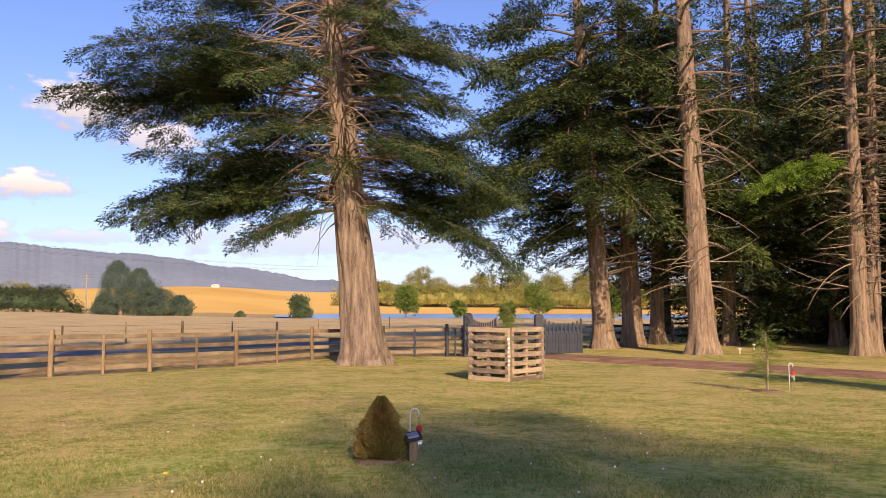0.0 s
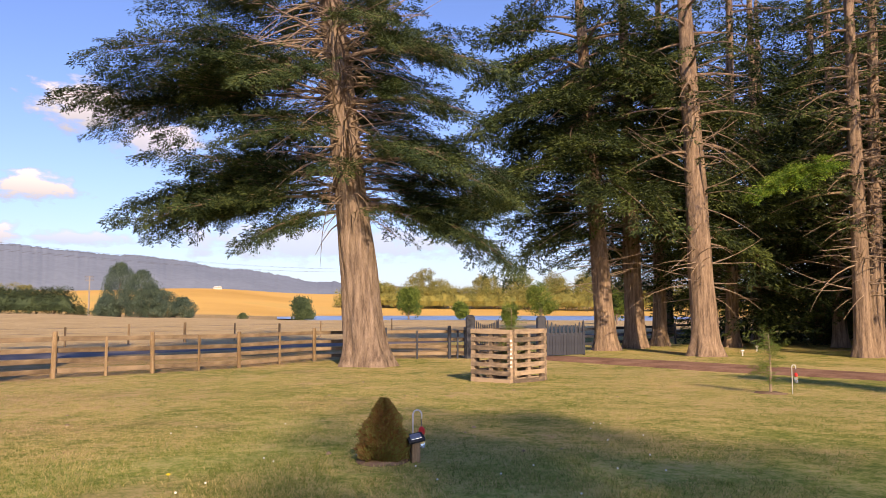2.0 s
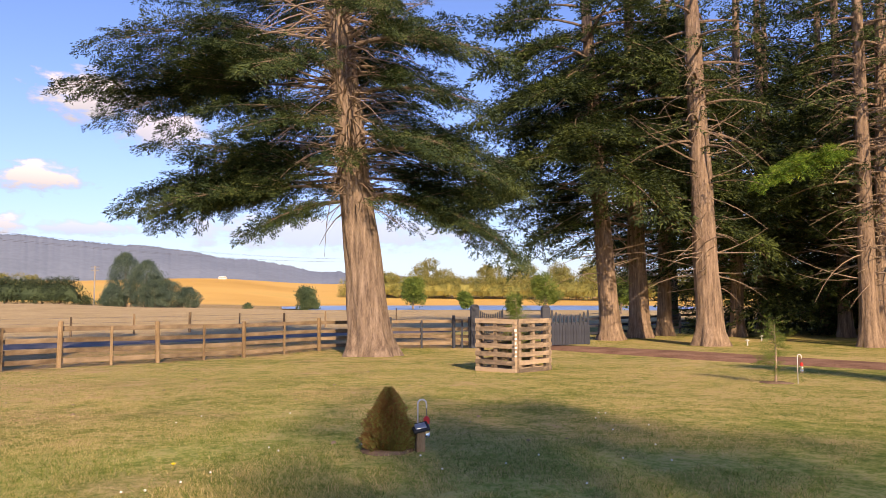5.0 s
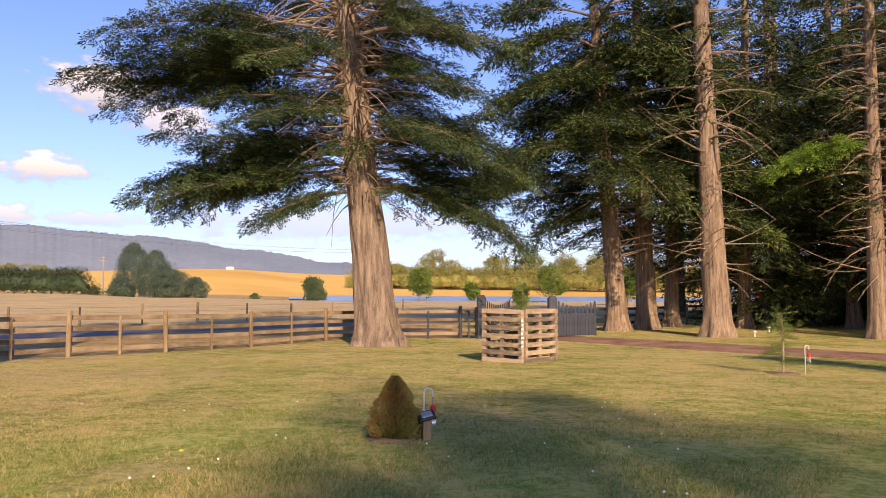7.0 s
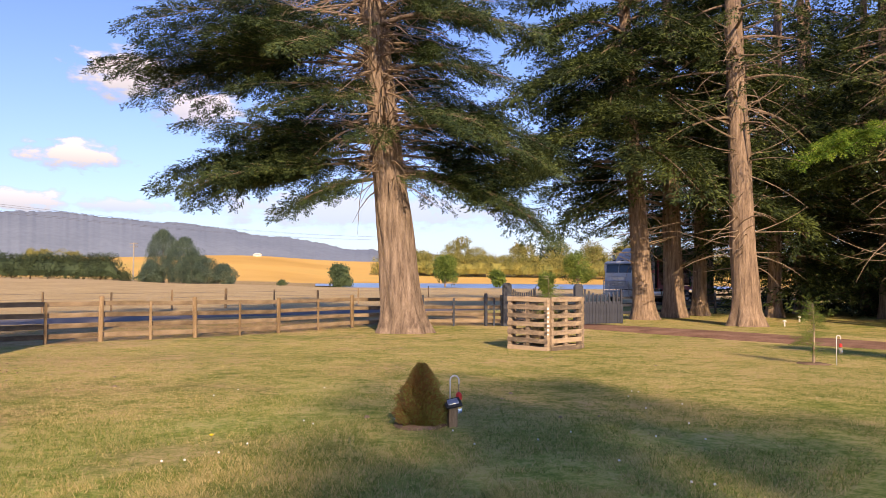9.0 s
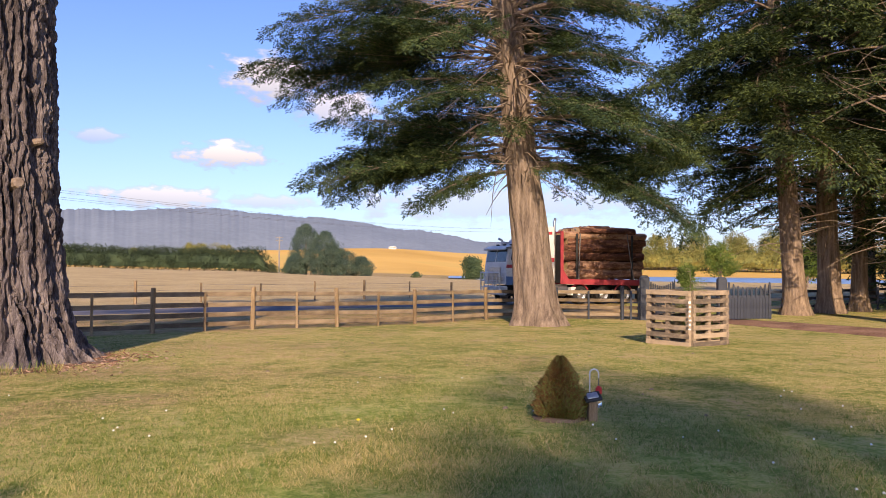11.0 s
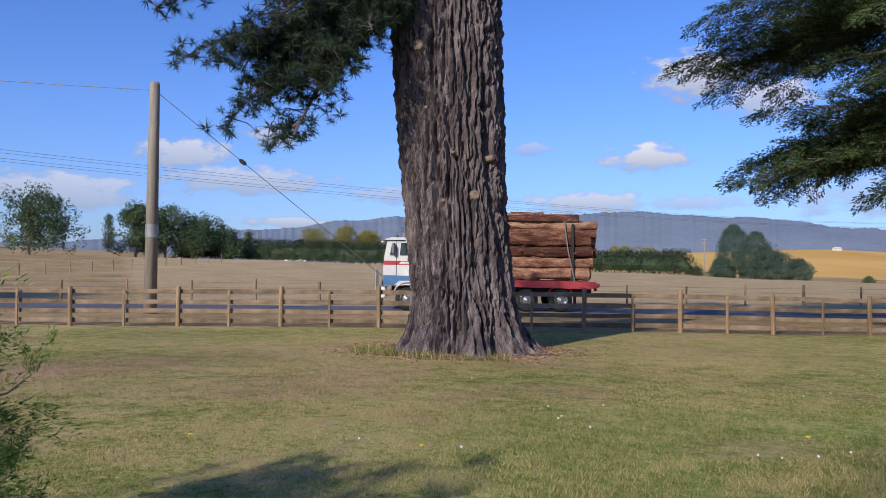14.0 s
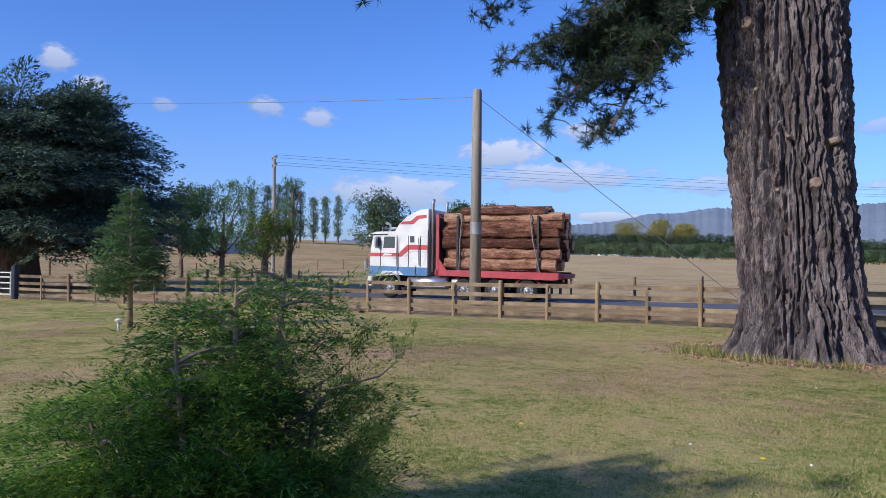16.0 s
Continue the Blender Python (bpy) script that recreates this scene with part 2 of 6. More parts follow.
gb.inputs["Roughness"].default_value = 0.05
gb.inputs["Specular IOR Level"].default_value = 0.9
M_clear = bpy.data.materials.new("clear_glass")
M_clear.use_nodes = True
gb = M_clear.node_tree.nodes["Principled BSDF"]
gb.inputs["Base Color"].default_value = (0.9, 0.95, 0.95, 1)
gb.inputs["Roughness"].default_value = 0.05
gb.inputs["Transmission Weight"].default_value = 0.9
M_water = bpy.data.materials.new("pond_water")
M_water.use_nodes = True
gb = M_water.node_tree.nodes["Principled BSDF"]
gb.inputs["Base Color"].default_value = (0.12, 0.19, 0.33, 1)
gb.inputs["Roughness"].default_value = 0.3
gb.inputs["Specular IOR Level"].default_value = 0.6


# ---------------------------------------------------------------- mesh helpers
class Geo:
    """Collects vertices and faces of one mesh."""

    def __init__(self):
        self.v, self.f = [], []

    def add(self, verts, faces):
        k = len(self.v)
        self.v.extend(tuple(p) for p in verts)
        self.f.extend(tuple(i + k for i in f) for f in faces)
        return self

    def box(self, c, s, m=None, bevel=0.0):
        hx, hy, hz = s[0] / 2, s[1] / 2, s[2] / 2
        if bevel:
            b = min(bevel, hx * 0.9, hy * 0.9, hz * 0.9)
            vs, ring = [], []
            for z, i in ((-hz, b), (-hz + b, 0), (hz - b, 0), (hz, b)):
                x, y = hx - i, hy - i
                for sx, sy in ((-1, -1), (1, -1), (1, 1), (-1, 1)):
                    if sx * sy > 0:
                        vs += [(sx * x, sy * (y - b), z), (sx * (x - b), sy * y, z)]
                    else:
                        vs += [(sx * (x - b), sy * y, z), (sx * x, sy * (y - b), z)]
            fs = [tuple(range(7, -1, -1)), tuple(range(24, 32))]
            for k in range(3):
                for j in range(8):
                    a, d = k * 8 + j, k * 8 + (j + 1) % 8
                    fs.append((a, d, d + 8, a + 8))
        else:
            vs = [(x, y, z) for x in (-hx, hx) for y in (-hy, hy) for z in (-hz, hz)]
            fs = [(0, 1, 3, 2), (4, 6, 7, 5), (0, 4, 5, 1), (2, 3, 7, 6), (0, 2, 6, 4), (1, 5, 7, 3)]
        mm = Matrix.Translation(c) @ (m or Matrix.Identity(4))
        return self.add([mm @ Vector(p) for p in vs], fs)

    def tube(self, path, radii, n=8, cap=True):
        """A tube round a list of points."""
        path = [Vector(p) for p in path]
        if isinstance(radii, (int, float)):
            radii = [radii] * len(path)
        up = Vector((0, 0, 1))
        vs, fs = [], []
        side = None
        for i, p in enumerate(path):
            d = (path[min(i + 1, len(path) - 1)] - path[max(i - 1, 0)]).normalized()
            if side is None:
                side = d.cross(up if abs(d.z) < 0.95 else Vector((1, 0, 0))).normalized()
            else:
                side = (side - d * side.dot(d)).normalized()
            o = d.cross(side)
            for j in range(n):
                a = 2 * math.pi * j / n
                vs.append(p + (side * math.cos(a) + o * math.sin(a)) * radii[i])
        for i in range(len(path) - 1):
            for j in range(n):
                a, b = i * n + j, i * n + (j + 1) % n
                fs.append((a, b, b + n, a + n))
        if cap:
            fs.append(tuple(range(n - 1, -1, -1)))
            fs.append(tuple(range((len(path) - 1) * n, len(path) * n)))
        return self.add(vs, fs)

    def prism(self, outline, y0, y1):
        """An outline in x and z drawn out along y."""
        n = len(outline)
        vs = [(x, y0, z) for x, z in outline] + [(x, y1, z) for x, z in outline]
        fs = [tuple(range(n)), tuple(range(2 * n - 1, n - 1, -1))]
        fs += [(i, i + n, (i + 1) % n + n, (i + 1) % n) for i in range(n)]
        return self.add(vs, fs)

    def mesh(self, name, mat, smooth=False):
        me = bpy.data.meshes.new(name)
        me.from_pydata(self.v, [], self.f)
        if mat:
            me.materials.append(mat)
        if smooth:
            me.polygons.foreach_set("use_smooth", [True] * len(me.polygons))
        return me


def part(name, geo, mat, parent=None, label="", at=None, smooth=False):
    me = geo if isinstance(geo, bpy.types.Mesh) else geo.mesh(name, mat, smooth)
    ob = new(name, me)
    if parent:
        ob.parent = parent
    if at is not None:
        ob.matrix_local = at if isinstance(at, Matrix) else Matrix.Translation(at)
    if label:
        tagged(ob, label)
    return ob


def thing(name, m, label, category, group="", kind=""):
    ob = new(name)
    ob.empty_display_size = 0.2
    ob.matrix_world = m if isinstance(m, Matrix) else Matrix.Translation(m)
    return tagged(ob, label, category, group, kind)


def smooth01(a, b, x):
    t = min(1.0, max(0.0, (x - a) / (b - a)))
    return t * t * (3 - 2 * t)


def table(rows, x):
    if x <= rows[0][0]:
        return rows[0][1]
    for (a, u), (b, v) in zip(rows, rows[1:]):
        if x <= b:
            t = (x - a) / (b - a)
            t = t * t * (3 - 2 * t)
            return u + (v - u) * t
    return rows[-1][1]


WEST = [(-180, 1.0), (-90, 1.5), (-71, 2.6), (-58, 3.1), (-45, 2.4), (-27, 1.4), (-18, 0.6), (-6, 0.0), (180, 0.0)]
HILL = [(-180, 6), (-100, 8), (-80, 7), (-66, 4.5), (-58, 1.0), (-45, 1.5), (-34, 5), (-26, 11), (-15, 14), (-5, 12), (5, 9), (15, 7), (40, 8), (180, 6)]
START = [(-180, 70), (-85, 60), (-64, 90), (-52, 200), (-14, 215), (-8, 245), (180, 245)]


def ground_z(x, y):
    r = math.hypot(x, y)
    a = math.degrees(math.atan2(x, y))
    z = 0.6 - 0.03 * min(r, 23.3) - 0.15 * smooth01(26, 34, r)
    z += 0.03 * noise.noise((x * 0.18, y * 0.18, 0)) * smooth01(3, 8, r)
    z -= 0.5 * smooth01(120, 165, r)
    z += table(WEST, a) * smooth01(45, 150, r)
    s = table(START, a)
    z += table(HILL, a) * smooth01(s, s + 260, r) - 12 * smooth01(470, 1000, r)
    return z


# ---------------------------------------------------------------- ground
FENCE = [(-38.6, -7.6), (-36.6, -5.4), (-34.5, -3.2), (-32.4, -1.1), (-30.2, 1.15), (-27.7, 3.4), (-25.0, 5.45), (-22.4, 7.45), (-20.0, 9.55), (-17.6, 11.45),
         (-15.3, 13.2), (-12.9, 14.85), (-10.6, 16.6), (-8.7, 18.6), (-6.8, 20.5), (-4.9, 23.0), (-2.85, 26.0)]
DARK_FENCE = [(-2.85, 26.0), (-0.3, 27.4), (2.15, 27.1), (2.95, 27.05)]


def fence_y(x):
    for (a, u), (b, v) in zip(FENCE, FENCE[1:]):
        if a <= x <= b:
            return u + (v - u) * (x - a) / (b - a)
    return -40 if x < -36 else (27.2 if x < 3 else 45 + 0.4 * x)


def ground():
    radii = [0.0]
    r = 0.5
    while r < 4600:
        radii.append(r)
        r += max(0.5, r * 0.035)
    angs = []
    a = -180.0
    while a < 180:
        angs.append(a)
        a += 0.8 if -105 <= a < 50 else 4.0
    n = len(angs)
    vs, lawn, gold, dry, lush, bare = [], [], [], [], [], []
    for r in radii:
        for a in angs:
            x, y = r * math.sin(radians(a)), r * math.cos(radians(a))
            vs.append((x, y, ground_z(x, y)))
            inside = 1.0 if (y < fence_y(x) and r < 62) else 0.0
            lawn.append(inside)
            w = noise.noise((x * 0.02, y * 0.02, 5)) * 12
            g = smooth01(222, 236, r + w) if a > -58 else smooth01(330, 360, r + w) * 0.6
            gold.append(g)
            d = smooth01(44, 50, (y - x) / 1.4142 + 16 + w * 0.1) * (1 - smooth01(136, 146, r)) if a > -66 else 0.35 * (1 - smooth01(90, 140, r)) + 0.5 * smooth01(110, 200, r)
            dry.append(d)
            lush.append((0.3 + 0.55 * smooth01(-66, -30, a)) * smooth01(8.5, 4.0, r + 4 * noise.noise((x * 0.35, y * 0.35, 9))))
            b = 0.0
            for bx, by, lx, ly, k in ((-10.8, 3.0, 1.6, 3.2, 1.0), (-13.5, 1.0, 1.4, 1.6, 0.8), (-7.2, 5.0, 1.2, 2.0, 0.75), (-4.6, 8.4, 1.6, 0.8, 0.5), (-8.4, 17.4, 1.5, 1.0, 0.6), (-6.5, 13.0, 2.5, 1.2, 0.45)):
                b = max(b, k * math.exp(-((x - bx) / lx) ** 2 - ((y - by) / ly) ** 2))
            if r < 40 and a < 0:
                b = max(b, (0.35 + 0.4 * smooth01(-20, -55, a)) * smooth01(0.12, 0.5, noise.noise((x * 0.55, y * 0.55, 21)) + 0.4 * noise.noise((x * 1.9, y * 1.9, 4))))
            bare.append(b)
    fs = []
    for i in range(len(radii) - 1):
        for j in range(n):
            k = (j + 1) % n
            if i == 0:
                fs.append((j, n + k, n + j))
            else:
                fs.append((i * n + j, i * n + k, (i + 1) * n + k, (i + 1) * n + j))
    fs = [tuple(reversed(f)) for f in fs]
    me = bpy.data.meshes.new("ground")
    me.from_pydata(vs, [], fs)
    me.polygons.foreach_set("use_smooth", [True] * len(me.polygons))
    for key, vals in (("lawn", lawn), ("gold", gold), ("dry", dry), ("lush", lush), ("bare", bare)):
        at = me.attributes.new(key, "FLOAT", "POINT")
        at.data.foreach_set("value", vals)
    me.materials.append(ground_material())
    return tagged(new("ground", me), "mown lawn of green and dry straw-coloured grass running out into hay paddocks", "ground", kind="structure")


def ground_material():
    m = bpy.data.materials.new("grass_ground")
    m.use_nodes = True
    t = m.node_tree
    b = t.nodes["Principled BSDF"]
    b.inputs["Roughness"].default_value = 0.95
    b.inputs["Specular IOR Level"].default_value = 0.1
    co = t.nodes.new("ShaderNodeTexCoord")

    def nz(scale, detail=4, rough=0.5, mapping=None):
        n = t.nodes.new("ShaderNodeTexNoise")
        n.inputs["Scale"].default_value = scale
        n.inputs["Detail"].default_value = detail
        n.inputs["Roughness"].default_value = rough
        t.links.new(co.outputs["Object"], n.inputs["Vector"])
        return n.outputs[0]

    def ramp(src, stops):
        r = t.nodes.new("ShaderNodeValToRGB")
        e = r.color_ramp.elements
        e[0].position, e[0].color = stops[0][0], (*stops[0][1], 1)
        e[1].position, e[1].color = stops[-1][0], (*stops[-1][1], 1)
        for p, c in stops[1:-1]:
            q = e.new(p)
            q.color = (*c, 1)
        t.links.new(src, r.inputs[0])
        return r.outputs[0]

    def mix(f, a, c, mode="MIX"):
        n = t.nodes.new("ShaderNodeMix")
        n.data_type = "RGBA"
        n.blend_type = mode
        if isinstance(f, float):
            n.inputs[0].default_value = f
        else:
            t.links.new(f, n.inputs[0])
        t.links.new(a, n.inputs[6])
        t.links.new(c, n.inputs[7])
        return n.outputs[2]

    def at(key):
        n = t.nodes.new("ShaderNodeAttribute")
        n.attribute_name = key
        return n.outputs["Fac"]

    def madd(a, k, c):
        n = t.nodes.new("ShaderNodeMath")
        n.operation = "MULTIPLY_ADD"
        t.links.new(a, n.inputs[0])
        n.inputs[1].default_value = k
        if isinstance(c, float):
            n.inputs[2].default_value = c
        else:
            t.links.new(c, n.inputs[2])
        return n.outputs[0]

    big, mid, fine, tuft = nz(0.22, 4), nz(2.2, 5, 0.62), nz(38, 5, 0.75), nz(11, 3, 0.6)
    patch = madd(big, 0.8, madd(mid, 1.0, madd(tuft, 0.95, madd(fine, 1.3, -1.52))))
    lawn = ramp(patch, [(0.20, (0.13, 0.17, 0.035)), (0.38, (0.24, 0.25, 0.06)), (0.52, (0.40, 0.34, 0.12)), (0.68, (0.55, 0.42, 0.19)), (0.9, (0.42, 0.26, 0.15))])
    verge = ramp(patch, [(0.25, (0.14, 0.16, 0.04)), (0.45, (0.33, 0.22, 0.10)), (0.7, (0.45, 0.30, 0.16))])
    hay = ramp(patch, [(0.25, (0.36, 0.26, 0.13)), (0.75, (0.52, 0.39, 0.21))])
    far = nz(0.012, 4)
    goldc = ramp(madd(far, 0.8, madd(mid, 0.25, 0.0)), [(0.3, (0.50, 0.28, 0.065)), (0.55, (0.66, 0.40, 0.115)), (0.75, (0.46, 0.36, 0.11))])
    green = ramp(patch, [(0.2, (0.13, 0.21, 0.035)), (0.5, (0.27, 0.34, 0.075)), (0.8, (0.50, 0.46, 0.17))])
    earth = ramp(patch, [(0.25, (0.24, 0.19, 0.08)), (0.5, (0.40, 0.25, 0.15)), (0.85, (0.50, 0.33, 0.22))])
    lawn = mix(at("lush"), lawn, green)
    lawn = mix(at("bare"), lawn, earth)
    out = mix(at("dry"), verge, hay)
    out = mix(at("gold"), out, goldc)
    out = mix(at("lawn"), out, lawn)
    t.links.new(out, b.inputs["Base Color"])
    bp = t.nodes.new("ShaderNodeBump")
    bp.inputs["Strength"].default_value = 0.7
    bp.inputs["Distance"].default_value = 0.06
    t.links.new(madd(fine, 0.8, madd(tuft, 1.0, mid)), bp.inputs["Height"])
    t.links.new(bp.outputs[0], b.inputs["Normal"])
    return m


def strip(name, line, widths, mat, lift, label, category):
    """A strip laid along a line over the ground."""
    vs, fs = [], []
    pts = []
    for (a, b) in zip(line, line[1:]):
        d = math.hypot(b[0] - a[0], b[1] - a[1])
        k = max(1, int(d / 1.0))
        pts += [(a[0] + (b[0] - a[0]) * i / k, a[1] + (b[1] - a[1]) * i / k) for i in range(k)]
    pts.append(line[-1])
    for i, p in enumerate(pts):
        q, o = pts[min(i + 1, len(pts) - 1)], pts[max(i - 1, 0)]
        d = Vector((q[0] - o[0], q[1] - o[1])).normalized()
        w = widths * (1 + 0.05 * noise.noise((i * 0.4, 0, 7)))
        for s in (-0.5, -0.25, 0, 0.25, 0.5):
            x, y = p[0] - d.y * w * s, p[1] + d.x * w * s
            vs.append((x, y, ground_z(x, y) + lift - (0.06 + lift if abs(s) > 0.4 else 0)))
    for i in range(len(pts) - 1):
        for j in range(4):
            fs.append((i * 5 + j, i * 5 + j + 1, i * 5 + j + 6, i * 5 + j + 5))
    me = bpy.data.meshes.new(name)
    me.from_pydata(vs, [], [tuple(reversed(f)) for f in fs])
    me.materials.append(mat)
    return tagged(new(name, me), label, category, kind="structure")


ground()
# the road runs straight on x - y = -47 past the fence, then bends a little towards the shelterbelt
ROAD = [(-72, -24.4), (-36.5, 11.1), (-14.5, 33.1), (-6.5, 40.0), (2.5, 46.0), (21, 58.5), (60, 86.0), (110, 121.0)]
strip("road", ROAD, 5.6, M_asphalt, 0.035, "grey sealed country road with grassy edges", "road")
strip("drive", [(3.9, 33.5), (4.5, 30.0), (6.4, 27.2), (9.6, 23.6), (13.6, 18.4), (17.2, 12.0), (20, 4)], 3.9, M_drive, 0.06, "brown gravel driveway crossing the lawn from the gate", "driveway")


def pond():
    vs, fs = [], []
    n = 40
    for i in range(n + 1):
        a = radians(-9.5 + 32 * i / n)
        w = 1.0 if 2 < i < n - 2 else 0.5
        for r in (178 - 40 * w, 180 + 42 * w):
            vs.append((r * math.sin(a), r * math.cos(a), -0.42))
    for i in range(n):
        fs.append((2 * i, 2 * i + 1, 2 * i + 3, 2 * i + 2))
    me = bpy.data.meshes.new("water")
    me.from_pydata(vs, [], [tuple(reversed(f)) for f in fs])
    me.materials.append(M_water)
    tagged(new("water", me), "blue farm pond in the paddock", "pond", kind="structure")


pond()

# distance haze is mixed into this blue-grey base colour
M_range = material("hazed_range", [(0.145, 0.175, 0.225), (0.19, 0.225, 0.28)], 0.006, 1.0, 0, 0.06)


def mountains():
    rows = [(-180, 60), (-100, 45), (-80, 45), (-65, 70), (-56, 118), (-50, 150), (-46, 172), (-36, 174), (-28, 192), (-20, 172), (-12, 130), (-6, 92), (5, 66), (20, 58), (60, 80), (180, 60)]
    vs, fs = [], []
    n = 3600
    for i in range(n + 1):
        a = -110 + 190 * i / n
        h = table(rows, a) + 9 * noise.noise((a * 0.35, 0, 3)) + 4.0 * noise.noise((a * 2.2, 3, 3)) + 1.5 * noise.noise((a * 3.5, 3, 8))
        for r, k in ((1900, 0.0), (2200, 0.55), (2520, 0.97), (2560, 1.0), (3300, 0.2)):
            hh = -14 + (h + 14) * k + (6 * noise.noise((a * 0.8, r * 0.01, 4)) if 0 < k < 1 else 0) + (6.0 * abs(noise.noise((a * 22, 1, 5))) if k == 1 else 0)
            vs.append((r * math.sin(radians(a)), r * math.cos(radians(a)), hh))
    for i in range(n):
        for j in range(4):
            fs.append((i * 5 + j, i * 5 + j + 1, i * 5 + j + 6, i * 5 + j + 5))
    me = bpy.data.meshes.new("hill_range")
    me.from_pydata(vs, [], [tuple(reversed(f)) for f in fs])
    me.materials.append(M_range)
    me.polygons.foreach_set("use_smooth", [True] * len(me.polygons))
    tagged(new("hill_range", me), "long wooded range on the horizon, tinted blue-grey for haze", "mountain range", kind="structure")


mountains()


# ---------------------------------------------------------------- foliage
rng = np.random.default_rng(7)


def blade_set(n, length, width, leaf, leafw, droop=0.15, seed=1):
    """A flat spray: small leaf triangles set along a twig that points to +x."""
    g = np.random.default_rng(seed)
    t = g.uniform(0.02, 1.0, n)
    side = g.uniform(-1, 1, n) * (1 - 0.75 * t) * width
    base = np.stack([t * length, side, g.normal(0, 0.05, n) * length - droop * t * t * length], 1)
    ang = np.arctan2(side, 0.25 * length) * 0.9 + g.normal(0, 0.45, n)
    l = leaf * g.uniform(0.6, 1.3, n)
    d = np.stack([np.cos(ang), np.sin(ang), g.normal(-0.05, 0.3, n)], 1)
    d /= np.linalg.norm(d, axis=1)[:, None]
    u = np.stack([-np.sin(ang), np.cos(ang), g.normal(0, 0.6, n)], 1)
    u /= np.linalg.norm(u, axis=1)[:, None]
    a = base - u * leafw * 0.5
    b = base + u * leafw * 0.5
    c = base + d * l[:, None]
    return np.stack([a, b, c], 1)


def needle_ball(n, radius, w, seed=2):
    """A tuft: needles from one point outwards."""
    g = np.random.default_rng(seed)
    d = g.normal(0, 1, (n, 3))
    d /= np.linalg.norm(d, axis=1)[:, None]
    u = np.cross(d, g.normal(0, 1, (n, 3)))
    u /= np.linalg.norm(u, axis=1)[:, None]
    base = d * radius * 0.1
    tip = d * radius * g.uniform(0.7, 1.1, n)[:, None]
    return np.stack([base - u * w, base + u * w, tip], 1)


def leaf_cloud(n, radius, leaf, seed=3):
    """A loose clump of broad leaves."""
    g = np.random.default_rng(seed)
    p = g.normal(0, 1, (n, 3))
    p *= (radius * g.uniform(0.3, 1.0, n) ** 0.5 / np.linalg.norm(p, axis=1))[:, None]
    d = g.normal(0, 1, (n, 3))
    d /= np.linalg.norm(d, axis=1)[:, None]
    u = np.cross(d, g.normal(0, 1, (n, 3)))
    u /= np.linalg.norm(u, axis=1)[:, None]
    l = leaf * g.uniform(0.6, 1.4, n)[:, None]
    return np.stack([p - u * l * 0.4, p + u * l * 0.4, p + d * l], 1)


SPRAYS = [blade_set(46, 0.78, 0.44, 0.14, 0.050, seed=s) for s in (11, 12, 13)]
SPRAYS_MAIN = [blade_set(115, 0.78, 0.44, 0.088, 0.040, seed=s) for s in (17, 18, 19)]
PLUMES = [blade_set(90, 0.36, 0.080, 0.032, 0.0085, 0.40, seed=s) for s in (24, 25, 26)]
SPRAYS_FINE = [blade_set(64, 0.30, 0.15, 0.034, 0.011, seed=s) for s in (14, 15, 16)]
NEEDLES = [needle_ball(38, 0.17, 0.0068, s) for s in (21, 22)]
CLUMPS = [leaf_cloud(26, 0.55, 0.20, s) for s in (31, 32, 33)]


def scatter_mesh(name, places, templates, mat):
    """places: (x, y, z, dx, dy, dz, size); one mesh of turned copies of the templates."""
    p = np.array(places, dtype=np.float64)
    d = p[:, 3:6]
    d = d / (np.linalg.norm(d, axis=1)[:, None] + 1e-9)
    up = np.tile(np.array([0.0, 0, 1.0]), (len(p), 1)) + rng.normal(0, 0.28, (len(p), 3))
    s = np.cross(up, d)
    s /= np.linalg.norm(s, axis=1)[:, None] + 1e-9
    o = np.cross(d, s)
    basis = np.stack([d, s, o], 1) * p[:, 6][:, None, None]
    which = rng.integers(0, len(templates), len(p))
    out = []
    for k, tpl in enumerate(templates):
        sel = which == k
        if sel.any():
            q = np.einsum("tvi,nij->ntvj", tpl, basis[sel]) + p[sel, None, None, :3]
            out.append(q.reshape(-1, 3))
    v = np.concatenate(out)
    nt = len(v) // 3
    me = bpy.data.meshes.new(name)
    me.vertices.add(len(v))
    me.vertices.foreach_set("co", v.astype(np.float32).ravel())
    me.loops.add(len(v))
    me.loops.foreach_set("vertex_index", np.arange(len(v), dtype=np.int32))
    me.polygons.add(nt)
    me.polygons.foreach_set("loop_start", np.arange(0, len(v), 3, dtype=np.int32))
    me.update()
    me.materials.append(mat)
    return me


def bough_points(p0, az, length, rise, droop, n=9, rand=None):
    a = radians(az)
    d = Vector((math.sin(a), math.cos(a), 0))
    side = Vector((d.y, -d.x, 0))
    wob = rand.uniform(-0.08, 0.08) if rand else 0
    return [Vector(p0) + d * length * t + side * length * wob * math.sin(3 * t) + Vector((0, 0, length * (rise * t - droop * t * t))) for t in (i / (n - 1) for i in range(n))]


